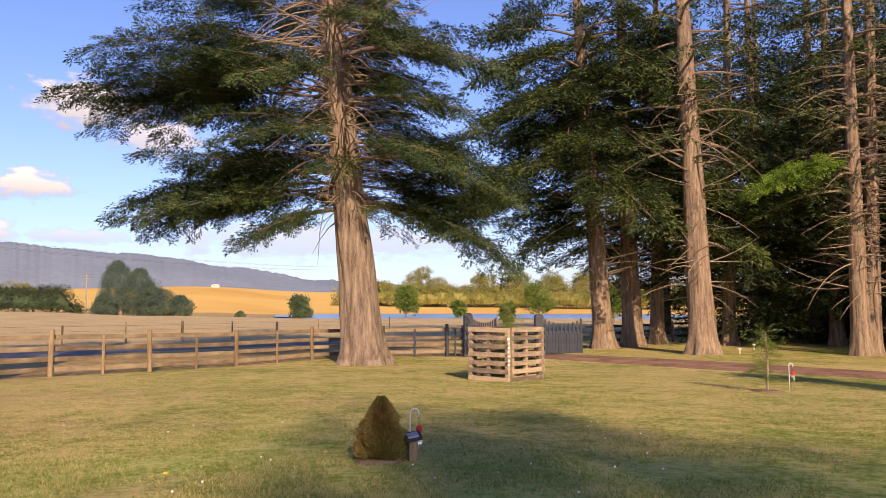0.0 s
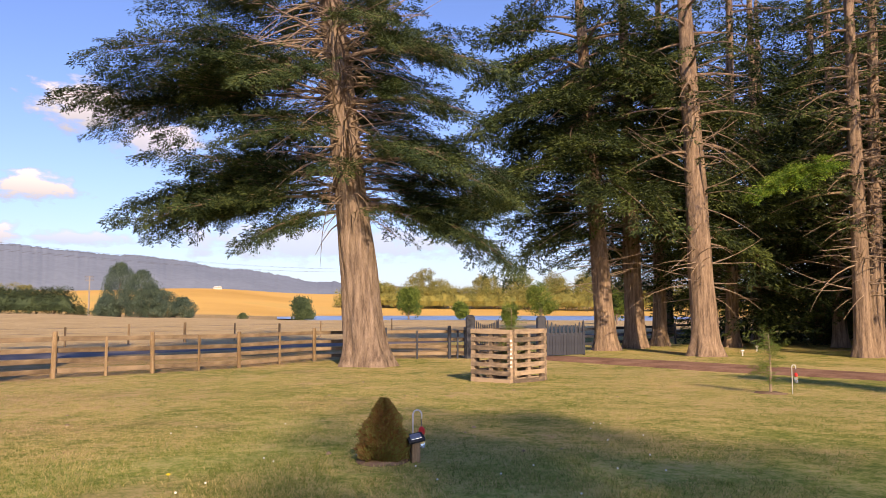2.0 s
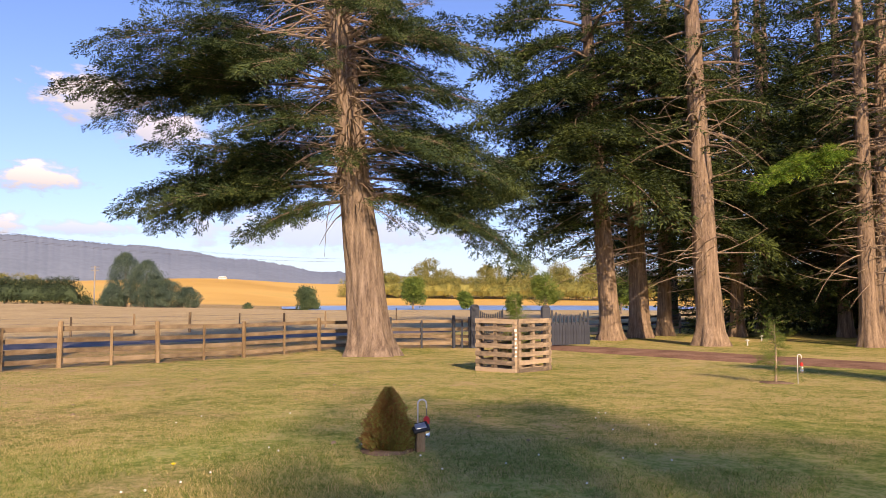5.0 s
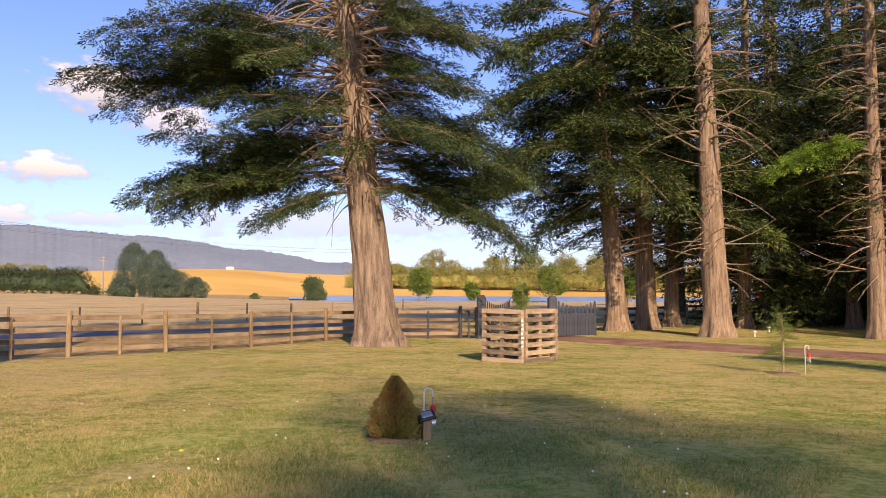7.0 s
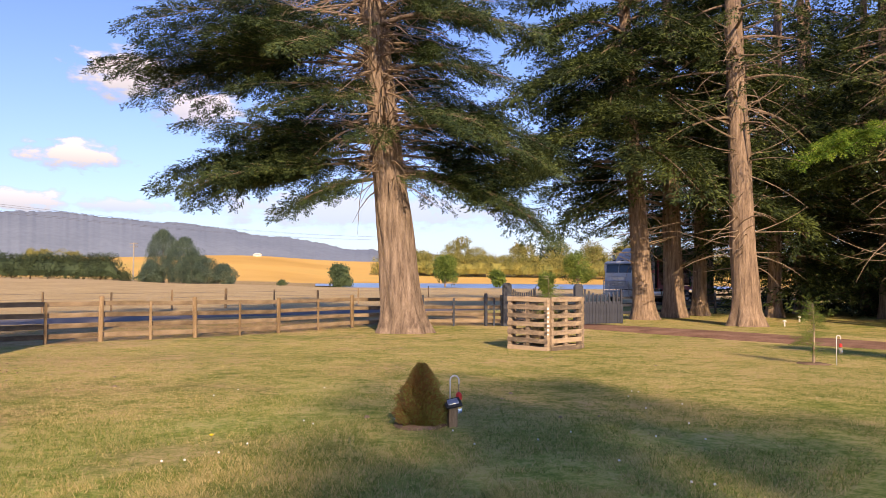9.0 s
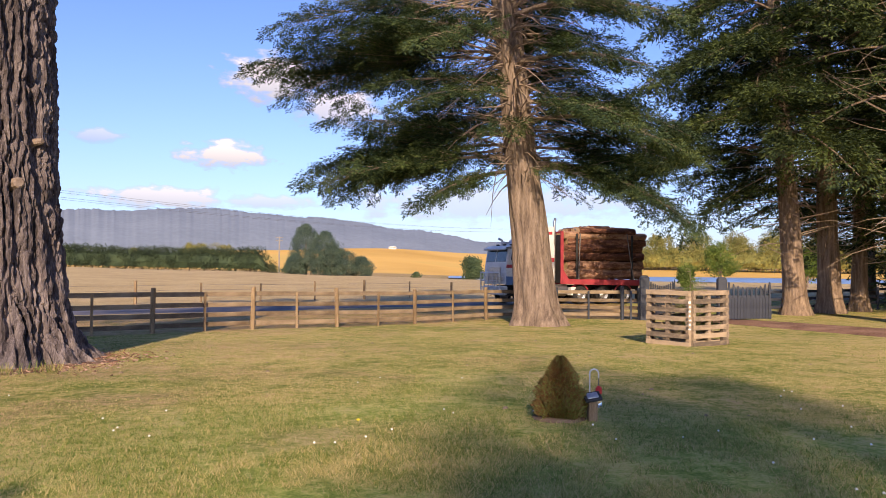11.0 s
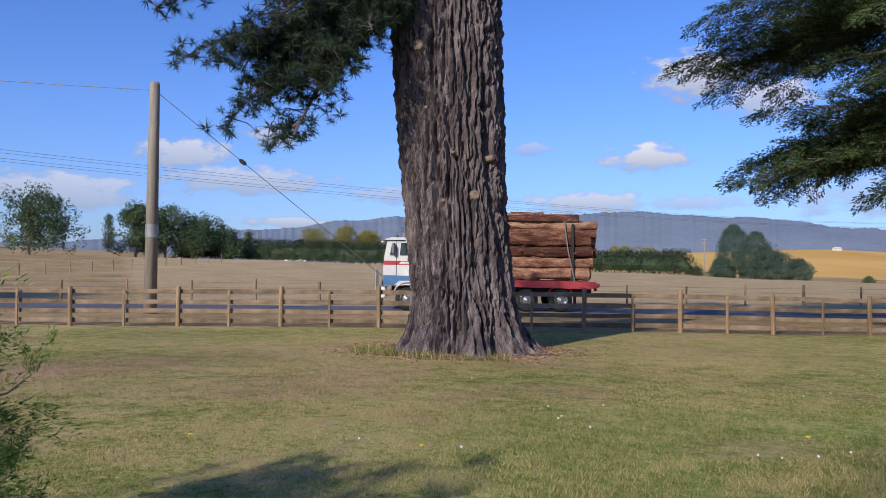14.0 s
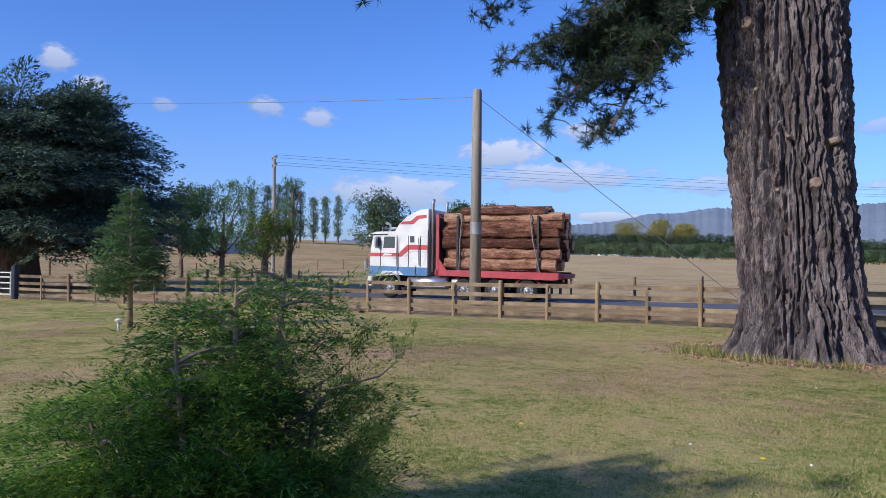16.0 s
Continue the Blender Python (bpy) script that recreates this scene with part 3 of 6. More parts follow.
def foliate(places, pts, rand, step=0.45, reach=0.34, size=1.0, start=0.25, twigs=None, every=0.34, base=0.45):
    """Side twigs in a flat fan along a bough, with sprays on them."""
    length = sum((b - a).length for a, b in zip(pts, pts[1:]))
    k = max(3, int(length / step))
    for i in range(k):
        t = start + (1 - start) * (i + rand.random()) / k
        f = min(t, 0.999) * (len(pts) - 1)
        p = pts[int(f)].lerp(pts[int(f) + 1], f - int(f))
        d = (pts[int(f) + 1] - pts[int(f)]).normalized()
        s = d.cross(Vector((0, 0, 1))).normalized()
        for sg in (-1, 1):
            L = (reach * length * (1.05 - t) + base) * rand.uniform(0.55, 1.15)
            w = (d * rand.uniform(0.5, 1.0) + s * sg + Vector((0, 0, rand.uniform(-0.25, 0.2)))).normalized()
            m = max(1, int(L / every))
            for j in range(m):
                q = p + w * L * (j + 0.5) / m
                e = (w + s * rand.uniform(-0.5, 0.5) + Vector((0, 0, rand.uniform(-0.3, 0.15)))).normalized()
                places.append((q.x, q.y, q.z + rand.uniform(-0.12, 0.12), e.x, e.y, e.z, size * rand.uniform(0.7, 1.25)))
            if twigs is not None and L > 0.7:
                twigs.tube([p, p + w * L * 0.5, p + w * L], [0.018, 0.012, 0.005], 4, False)
    p, d = pts[-1], (pts[-1] - pts[-2]).normalized()
    places.append((p.x, p.y, p.z, d.x, d.y, d.z, size * 1.1))


def trunk_geo(height, r0, r1, lean=(0, 0), flare=0.5, seg=40, n=28, ridges=0.03, freq=9, seed=0):
    """A trunk with buttress flare and furrowed bark; stands on z = 0, reaches a little below it."""
    g = Geo()
    vs, fs = [], []
    for i in range(seg + 1):
        t = (i / seg) ** 1.4
        z = -0.25 + (height + 0.25) * t
        r = r0 + (r1 - r0) * max(0, z) / height
        fl = flare * math.exp(-max(0, z) / 0.55)
        for j in range(n):
            a = 2 * math.pi * j / n
            c, s = math.cos(a), math.sin(a)
            lobe = 0.5 + 0.5 * math.sin(a * 5 + seed + 0.7 * math.sin(a * 2))
            rr = r * (1 + fl * (0.6 + 0.9 * lobe)) + r * ridges * 2 * noise.noise((c * freq * 0.6, s * freq * 0.6, z * 0.35 + seed))
            rr += r * 0.06 * noise.noise((c, s, z * 0.5 + seed * 3))
            vs.append((rr * c + lean[0] * z / height, rr * s + lean[1] * z / height, z))
    for i in range(seg):
        for j in range(n):
            a, b = i * n + j, i * n + (j + 1) % n
            fs.append((a, b, b + n, a + n))
    fs.append(tuple(range(seg * n, seg * n + n)))
    return g.add(vs, fs)


def main_tree():
    rand = random.Random(3)
    x, y = -0.8, 23.6
    t = thing("cypress_tree", (x, y, ground_z(x, y)), "large old cypress with broad layered dark green boughs on the lawn", "tree")
    H, lean = 22.0, (-2.4, 0.3)
    part("trunk", trunk_geo(H, 0.66, 0.16, lean, 0.42, 60, 64, 0.10, 14, 1), M_bark, t, "fluted pale brown trunk", smooth=True)
    places, twigs, dead = [], Geo(), Geo()

    def ax(z):
        return Vector((lean[0] * z / H, lean[1] * z / H, z))

    def factor(az):
        c = math.cos(radians(az + 90))
        return 0.68 + 0.32 * c if c > 0 else 0.68 + 0.06 * c

    def bough(h, az, L, rise, droop, r, step, reach, start):
        pts = bough_points(ax(h), az, L, rise, droop, 9, rand)
        part("bough", Geo().tube(pts, [r * (1 - 0.88 * i / 8) for i in range(9)], 7, False), M_bark, t, smooth=True)
        foliate(places, pts, rand, step, reach, 1.0, start, twigs, 0.36, 0.38)

    lens = [(4.5, 5.6), (6, 6.6), (8, 7.7), (10.5, 7.8), (13, 7.2), (17, 5.6), (22, 2.2)]
    h = 5.2
    az = 0
    while h < 21.5:
        az = (az + 137.5 + rand.uniform(-35, 35)) % 360
        L = table(lens, h) * factor(az) * rand.uniform(0.38, 1.05)
        if 128 < az < 226 and h < 13:
            h += 0.05
            continue
        low = smooth01(9, 5, h)
        bough(h, az, L, rand.uniform(-0.05, 0.5) - 0.05 * low, rand.uniform(0.12, 0.5) - 0.02 * low, 0.036 * (0.5 + L / 9), 0.31, 0.25, 0.26)
        h += 0.14 if h < 14 else 0.34
    # heavy low limbs on the open side, and the drooping skirt towards the gate
    for hh, a2, L, rise, dr in ((6.4, 268, 7.3, 0.12, 0.30), (5.6, 250, 6.8, 0.05, 0.20), (5.7, 285, 6.9, 0.08, 0.24), (5.2, 268, 3.4, 0.0, 0.30), (5.2, 236, 3.4, 0.0, 0.32), (6.1, 262, 6.6, 0.02, 0.14), (5.9, 276, 6.4, -0.02, 0.12),
                                (9.2, 262, 8.7, 0.10, 0.16), (9.0, 280, 8.4, 0.14, 0.22), (10.6, 270, 8.2, 0.2, 0.22), (5.4, 100, 5.4, 0.12, 0.5), (5.3, 75, 5.6, 0.1, 0.45), (6.8, 110, 5.6, 0.15, 0.4), (7.5, 85, 5.8, 0.15, 0.35), (6.0, 92, 5.0, 0.0, 0.2), (6.6, 70, 5.4, 0.0, 0.15),
                                (6.6, 188, 2.6, 0.12, 0.25), (7.6, 215, 5.0, 0.12, 0.3), (7.2, 140, 5.0, 0.1, 0.3), (8.8, 128, 5.4, 0.1, 0.3), (9.6, 205, 5.0, 0.1, 0.35), (10.4, 120, 6.2, 0.1, 0.3), (11.5, 150, 3.6, 0.1, 0.3)):
        bough(hh, a2, L, rise, dr, 0.10 if dr > 0.29 and L > 5 else 0.055, 0.26, 0.30, 0.28)
    for i in range(460):
        hh = rand.uniform(5.0, 13)
        a2 = rand.uniform(0, 360)
        pts = bough_points(ax(hh), a2, rand.uniform(0.6, 1.9 if hh < 6.5 else 3.8), rand.uniform(-0.3, 0.4), rand.uniform(-0.3, 0.7), 5, rand)
        dead.tube(pts, [0.034, 0.027, 0.020, 0.014, 0.006], 4, False)
    tagged(part("twig_mass", twigs, M_twig, t), kind="stuff")
    tagged(part("deadwood", dead, M_twig, t, "bare grey-brown dead twigs"), kind="stuff")
    part("crown", scatter_mesh("crown", places, SPRAYS_MAIN, M_cypress), None, t, "flat dark green cypress sprays")


main_tree()


def grove_tree(x, y, r0, H, lean, low, reach, seed, dense=1.0, back=False, lowdead=True, size=1.15):
    rand = random.Random(seed)
    t = thing("conifer_tree", (x, y, ground_z(x, y)), "tall cypress of the dark shelterbelt with bare lower trunk", "tree", "shelterbelt trees")
    part("trunk", trunk_geo(H, r0, 0.12, lean, 0.45, 34, 30, 0.08, 9, seed), M_grovebark, t, smooth=True)
    places, limbs, dead = [], Geo(), Geo()
    h, az = low, rand.uniform(0, 360)
    while h < H - 1:
        az = (az + 137.5 + rand.uniform(-30, 30)) % 360
        L = reach * (1.0 - 0.75 * (h / H) ** 2) * rand.uniform(0.55, 1.05)
        p0 = Vector((lean[0] * h / H, lean[1] * h / H, h))
        pts = bough_points(p0, az, L, rand.uniform(0.05, 0.3), rand.uniform(0.25, 0.55), 7, rand)
        limbs.tube(pts, [0.08 * (1 - 0.85 * i / 6) for i in range(7)], 5, False)
        foliate(places, pts, rand, (0.8 if size > 1.7 else 0.62) / dense, 0.36, size, 0.4, None, 0.5)
        h += 0.34 / dense if h < 16 else 0.7
    if lowdead:
        for i in range(130):
            hh = rand.uniform(2.4, 13)
            pts = bough_points((lean[0] * hh / H, lean[1] * hh / H, hh), rand.uniform(0, 360), rand.uniform(0.7, 3.4), rand.uniform(-0.3, 0.4), rand.uniform(-0.4, 0.6), 6, rand)
            dead.tube(pts, [0.034, 0.026, 0.020, 0.014, 0.010, 0.004], 4, False)
        tagged(part("deadwood", dead, M_twig, t, "thin bare dead branches"), kind="stuff")
    tagged(part("branchwork", limbs, M_grovebark, t), kind="stuff")
    part("crown", scatter_mesh("crown", places, SPRAYS, M_forest), None, t)
    return t


# the shelterbelt: x, y, trunk radius, height, lean, lowest green bough, reach, density, spray size
BELT = [(10.4, 34.8, 0.50, 24, (-1.5, 0), 6.8, 8.4, 2.1, 1.35), (12.5, 36.9, 0.52, 25, (-0.4, 0), 5.0, 6.8, 1.4, 1.35), (14.5, 38.8, 0.38, 22, (0.4, 0), 4.2, 5.6, 1.0, 1.3),
        (13.4, 30.0, 0.56, 26, (-0.9, 0), 8.5, 4.6, 0.9, 1.1), (19.8, 29.0, 0.36, 24, (0.0, 0), 7.0, 3.8, 1.0, 1.15), (20.6, 29.4, 0.32, 24, (0.8, 0), 6.0, 3.8, 1.0, 1.15),
        (18.0, 37.5, 0.34, 24, (0.5, 0), 3.0, 5.2, 1.1, 1.5), (21.4, 41.2, 0.40, 24, (0, 0), 1.8, 5.5, 1.2, 1.8), (25.0, 41.0, 0.36, 24, (0, 0), 1.2, 5.5, 1.2, 1.8),
        (23.4, 36.6, 0.34, 24, (0, 0), 2.6, 5.0, 1.1, 1.6), (27.6, 37.0, 0.36, 24, (0, 0), 1.2, 5.5, 1.2, 1.8), (25.6, 32.6, 0.34, 24, (0, 0), 2.6, 4.6, 1.1, 1.5),
        (25.5, 48.5, 0.42, 24, (0, 0), 0.8, 6.5, 0.85, 2.6), (30.0, 45.0, 0.40, 24, (0, 0), 0.8, 6.5, 0.85, 2.6), (32.0, 39.0, 0.40, 24, (0, 0), 0.8, 6.5, 0.85, 2.6),
        (20.0, 52.5, 0.40, 23, (0, 0), 4.0, 6.0, 1.0, 1.9), (27.0, 27.5, 0.40, 24, (0, 0), 4.0, 4.6, 1.0, 1.4), (30.5, 31.5, 0.40, 24, (0, 0), 1.0, 5.5, 1.2, 1.9),
        # from here on: unseen trees added past the right edge to shade the belt
        (31.5, 23.0, 0.40, 24, (0, 0), 3.0, 5.5, 1.0, 1.9), (35.0, 27.0, 0.40, 24, (0, 0), 1.5, 6.0, 1.0, 2.0), (36.5, 20.5, 0.40, 24, (0, 0), 2.0, 6.0, 1.0, 2.0), (34.0, 35.0, 0.40, 24, (0, 0), 1.0, 6.0, 1.0, 2.1),
        (28.5, 13.0, 0.42, 24, (0, 0), 3.0, 5.5, 1.0, 1.9), (33.5, 14.5, 0.42, 25, (0, 0), 2.5, 5.5, 1.0, 1.9), (31.0, 6.5, 0.42, 24, (0, 0), 3.0, 5.5, 1.0, 1.9)]
for i, (x, y, r0, H, lean, low, reach, dense, size) in enumerate(BELT):
    grove_tree(x, y, r0, H, lean, low, reach, 40 + i, dense, size=size)


def low_bough():
    """The hanging bough on the belt's edge; brighter foliage colour stands for sunlight on it."""
    rand = random.Random(4)
    x, y = 19.2, 28.6
    t = thing("hanging_bough", (x, y, ground_z(x, y) + 7.6), "hanging shelterbelt bough in a brighter green that stands for sunlight", "branch")
    places, limb = [], Geo()
    for az, L in ((275, 4.2), (262, 3.6), (285, 3.4), (250, 3.0)):
        pts = bough_points((0.4, 0.3, 0.3), az, L, 0.35, 0.55, 8, rand)
        limb.tube(pts, [0.06 * (1 - 0.85 * i / 7) for i in range(8)], 6, False)
        foliate(places, pts, rand, 0.3, 0.3, 0.9, 0.2, None, 0.3)
    part("limb", limb, M_bark, t)
    part("leaves", scatter_mesh("leaves", places, SPRAYS_MAIN, M_shrub), None, t)


low_bough()


# ---------------------------------------------------------------- the big pine
def pine():
    rand = random.Random(5)
    x, y = -8.70, 9.22
    t = thing("pine_tree", (x, y, ground_z(x, y)), "huge old pine with deeply furrowed grey-brown bark on the lawn", "tree")
    g = Geo()
    n, seg, H = 240, 280, 9.0
    vs, fs = [], []
    for i in range(seg + 1):
        z = -0.3 + (H + 0.3) * (i / seg) ** 1.1
        r = 0.845 + 0.022 * z + 0.02 * math.exp(-((z - 1.7) / 1.0) ** 2)
        fl = 0.66 * math.exp(-max(0, z) / 0.46)
        for j in range(n):
            a = 2 * math.pi * j / n
            c, s = math.cos(a), math.sin(a)
            lobe = 0.5 + 0.5 * math.sin(a * 6 + 1.3 * math.sin(a * 2 + 1)) + 0.9 * math.exp(-((a - 0.72) / 0.3) ** 2)
            q = a + 0.10 * noise.noise((c * 2, s * 2, z * 0.9)) + 0.035 * noise.noise((c * 6, s * 6, z * 2.2))
            v1 = noise.noise((math.cos(q) * 8.5, math.sin(q) * 8.5, z * 0.34))
            v2 = noise.noise((math.cos(q) * 15, math.sin(q) * 15, z * 1.9 + 9))
            v3 = noise.noise((c * 22, s * 22, z * 6.5))
            v4 = noise.noise((c * 40, s * 40, z * 16))
            furrow = min(abs(v1) * 4.2, 1.0) ** 0.8
            plate = min(abs(v2) * 4.0, 1.0)
            rr = r * (1 + fl * (0.45 + 0.75 * lobe)) + 0.17 * (furrow - 0.8) + 0.095 * (plate - 0.6) + 0.05 * v3 + 0.018 * v4
            rr += 0.07 * noise.noise((c * 1.3, s * 1.3, z * 0.45 + 4))
            vs.append((rr * c - 0.040 * z, rr * s - 0.052 * z, z))
    for i in range(seg):
        for j in range(n):
            a, b = i * n + j, i * n + (j + 1) % n
            fs.append((a, b, b + n, a + n))
    g.add(vs, fs)
    part("trunk", g, M_pinebark, t, "thick furrowed trunk with plated bark")
    # sawn knots
    for az, z, r in ((118, 2.72, 0.085), (152, 2.62, 0.035), (170, 5.35, 0.10), (165, 4.25, 0.035), (140, 3.45, 0.03), (222, 2.6, 0.03), (226, 3.1, 0.03), (95, 3.4, 0.05)):
        a = radians(az)
        d, o = Vector((math.sin(a), math.cos(a), 0.1)), Vector((-0.040 * z, -0.052 * z, z))
        k = 0.845 + 0.022 * z
        kn = Geo().tube([d * (k - 0.2) + o, d * (k + 0.07) + o, d * (k + 0.09) + o], [r * 1.5, r, r * 0.7], 9)
        part("sawn_knot", kn, M_cutwood, t, "pale sawn branch stub")
    limbs, places = Geo(), []
    up = trunk_geo(8.0, 0.82, 0.4, (0.4, 0), 0.0, 12, 24, 0.08, 9, 2)
    part("upper_trunk", up, M_pinebark, t, at=(-0.36, -0.47, 8.9), smooth=True)

    def tufts(pts, n, spread, size=1.0):
        for i in range(n):
            f = (0.25 + 0.75 * rand.random()) * (len(pts) - 1.001)
            p = pts[int(f)].lerp(pts[int(f) + 1], f - int(f))
            d = Vector((rand.gauss(0, 1), rand.gauss(0, 1), rand.gauss(-0.2, 0.6)))
            q = p + d * spread
            places.append((q.x, q.y, q.z, d.x, d.y, d.z, size * rand.uniform(0.7, 1.3)))
            if rand.random() < 0.5:
                limbs.tube([p, p.lerp(q, 0.6) + Vector((0, 0, 0.05)), q], [0.012, 0.009, 0.004], 4, False)

    # hanging boughs on the far left of the trunk
    for hh, az, L, rise, dr, cnt, sp in PINE_BOUGHS:
        pts = bough_points((-0.24, -0.30, hh), az, L, rise, dr, 10, rand)
        limbs.tube(pts, [0.11 * (1 - 0.8 * i / 9) for i in range(10)], 7, False)
        tufts(pts, int(cnt * (1.4 if hh < 9 else 0.8)), sp)
        for k in range(7):
            f = 3 + rand.random() * 5.9
            p = pts[int(f)].lerp(pts[int(f) + 1], f - int(f))
            sub = bough_points(p, az + rand.uniform(-80, 80), L * rand.uniform(0.16, 0.32), 0.0, rand.uniform(0.2, 0.7), 6, rand)
            limbs.tube(sub, [0.035, 0.03, 0.024, 0.018, 0.012, 0.006], 5, False)
            tufts(sub, cnt // 6, sp * 0.7)
    tagged(part("branchwork", limbs, M_pinebark, t), kind="stuff")
    part("crown", scatter_mesh("crown", places, NEEDLES, M_pineleaf), None, t, "dark bluish green needle tufts on hanging boughs")


# height on trunk, azimuth, length, rise, droop, tufts, spread
PINE_BOUGHS = [(6.6, 187, 3.2, 0.1, 0.80, 170, 0.22), (6.8, 192, 3.5, 0.1, 0.76, 170, 0.24), (7.0, 194, 3.6, 0.15, 0.90, 150, 0.24), (6.7, 190, 3.1, 0.0, 0.98, 160, 0.22), (7.2, 189, 3.8, 0.1, 0.66, 170, 0.26), (6.6, 182, 2.8, 0.1, 0.8, 110, 0.2),
               (7.8, 194, 6.0, 0.1, 0.36, 150, 0.26), (7.6, 196, 4.9, 0.1, 0.42, 130, 0.24), (8.0, 194, 7.0, 0.12, 0.34, 150, 0.24), (8.2, 192, 5.6, 0.1, 0.36, 140, 0.28),
               (9.5, 205, 6.0, 0.25, 0.3, 170, 0.5), (10.5, 255, 6.5, 0.25, 0.3, 170, 0.5), (10.5, 20, 6.0, 0.3, 0.2, 150, 0.6), (11.5, 80, 6.0, 0.3, 0.2, 150, 0.6), (12, 150, 6.0, 0.3, 0.2, 150, 0.6), (12.5, 300, 6.0, 0.3, 0.2, 150, 0.6),
               (13.5, 200, 6.0, 0.3, 0.2, 150, 0.6), (14.0, 50, 6.0, 0.3, 0.2, 150, 0.6), (14.5, 330, 6.0, 0.3, 0.2, 150, 0.6), (15, 120, 5.0, 0.4, 0.2, 150, 0.6), (15.5, 240, 5.0, 0.4, 0.2, 150, 0.6)]
pine()


# ---------------------------------------------------------------- fences
def fence(name, line, mat_post, mat_rail, label, droppers=True, height=1.18, rails=(0.17, 0.44, 0.71, 1.02), side=1, post_r=0.065):
    x0, y0 = line[0]
    t = thing(name, (x0, y0, ground_z(x0, y0)), label, "fence")
    base = Vector((x0, y0, ground_z(x0, y0)))
    rand = random.Random(len(line))
    for (x, y) in line:
        h = height * rand.uniform(0.97, 1.04)
        g = Geo().tube([(0, 0, -0.2), (0, 0, h - 0.02), (0, 0, h)], [post_r, post_r, post_r * 0.8], 10)
        part("post", g, mat_post, t, at=Matrix.Translation(Vector((x, y, ground_z(x, y))) - base) @ pose(0, 0, 0, rand.uniform(-1.5, 1.5), rand.uniform(-1.5, 1.5), rand.uniform(0, 90)))
    for (a, b) in zip(line, line[1:]):
        A, B = Vector((*a, ground_z(*a))), Vector((*b, ground_z(*b)))
        d = B - A
        L = d.length
        yaw = math.atan2(d.y, d.x)
        tilt = -math.asin(d.z / L)
        off = Vector((-d.y, d.x, 0)).normalized() * (post_r + 0.022) * side
        mid = (A + B) / 2
        for hh in rails:
            g = Geo().box((0, 0, 0), (L - 0.012, 0.032, 0.125), None, 0.006)
            part("rail", g, mat_rail, t, at=Matrix.Translation(mid + off + Vector((0, 0, hh + rand.uniform(-0.012, 0.012))) - base) @ Euler((0, tilt + rand.uniform(-0.004, 0.004), yaw)).to_matrix().to_4x4())
        if droppers:
            g = Geo().box((0, 0, 0.53), (0.07, 0.04, 1.08), None, 0.006)
            part("dropper", g, mat_post, t, at=Matrix.Translation(mid - off * 0.35 + Vector((0, 0, 0.0)) - base) @ Euler((0, 0, yaw)).to_matrix().to_4x4())
    return t


fence("rail_fence", FENCE[1:], M_post, M_rail, "weathered four-rail timber fence along the lawn's road side")
fence("dark_rail_fence", DARK_FENCE[:-1] + [(2.78, 27.06)], M_darkpaint, M_rail, "four-rail timber fence with dark painted posts beside the gate", True, 1.22)
fence("back_rail_fence", [(8.6, 33.5), (11.0, 36.0), (13.6, 38.5), (16.2, 41.0), (18.8, 43.5), (21.4, 46.0), (24, 48.5)], M_darkpaint, M_darkpaint, "dark-painted rail fence behind the shelterbelt trunks", False, 1.2, (0.35, 0.7, 1.05))


def wire_fence(line, label):
    x0, y0 = line[0]
    base = Vector((x0, y0, ground_z(x0, y0)))
    t = thing("wire_fence", base, label, "fence", "paddock fences")
    rand = random.Random(int(x0 * 7) + 3)
    for (a, b) in zip(line, line[1:]):
        A, B = Vector((*a, 0)), Vector((*b, 0))
        n = max(1, int((B - A).length / 3.4))
        for i in range(n):
            p = A.lerp(B, i / n)
            p.z = ground_z(p.x, p.y)
            h = rand.uniform(1.0, 1.25)
            part("post", Geo().tube([(0, 0, -0.2), (0, 0, h)], 0.055 if i % 4 else 0.085, 6), M_post, t, at=p - base)
        wires = Geo()
        for h in (0.35, 0.7, 0.98):
            wires.tube([A.lerp(B, i / n) + Vector((0, 0, ground_z(*A.lerp(B, i / n).xy) + h)) - base for i in range(n + 1)], 0.006, 3, False)
        part("wires", wires, M_wire, t)


wire_fence([(-62, -6), (-42, 14.5), (-8, 49.5), (2, 60)], "thin post and wire fence beyond the road")
wire_fence([(-68, 2), (-78, 24), (-98, 60)], "thin post and wire fence across the far paddock")


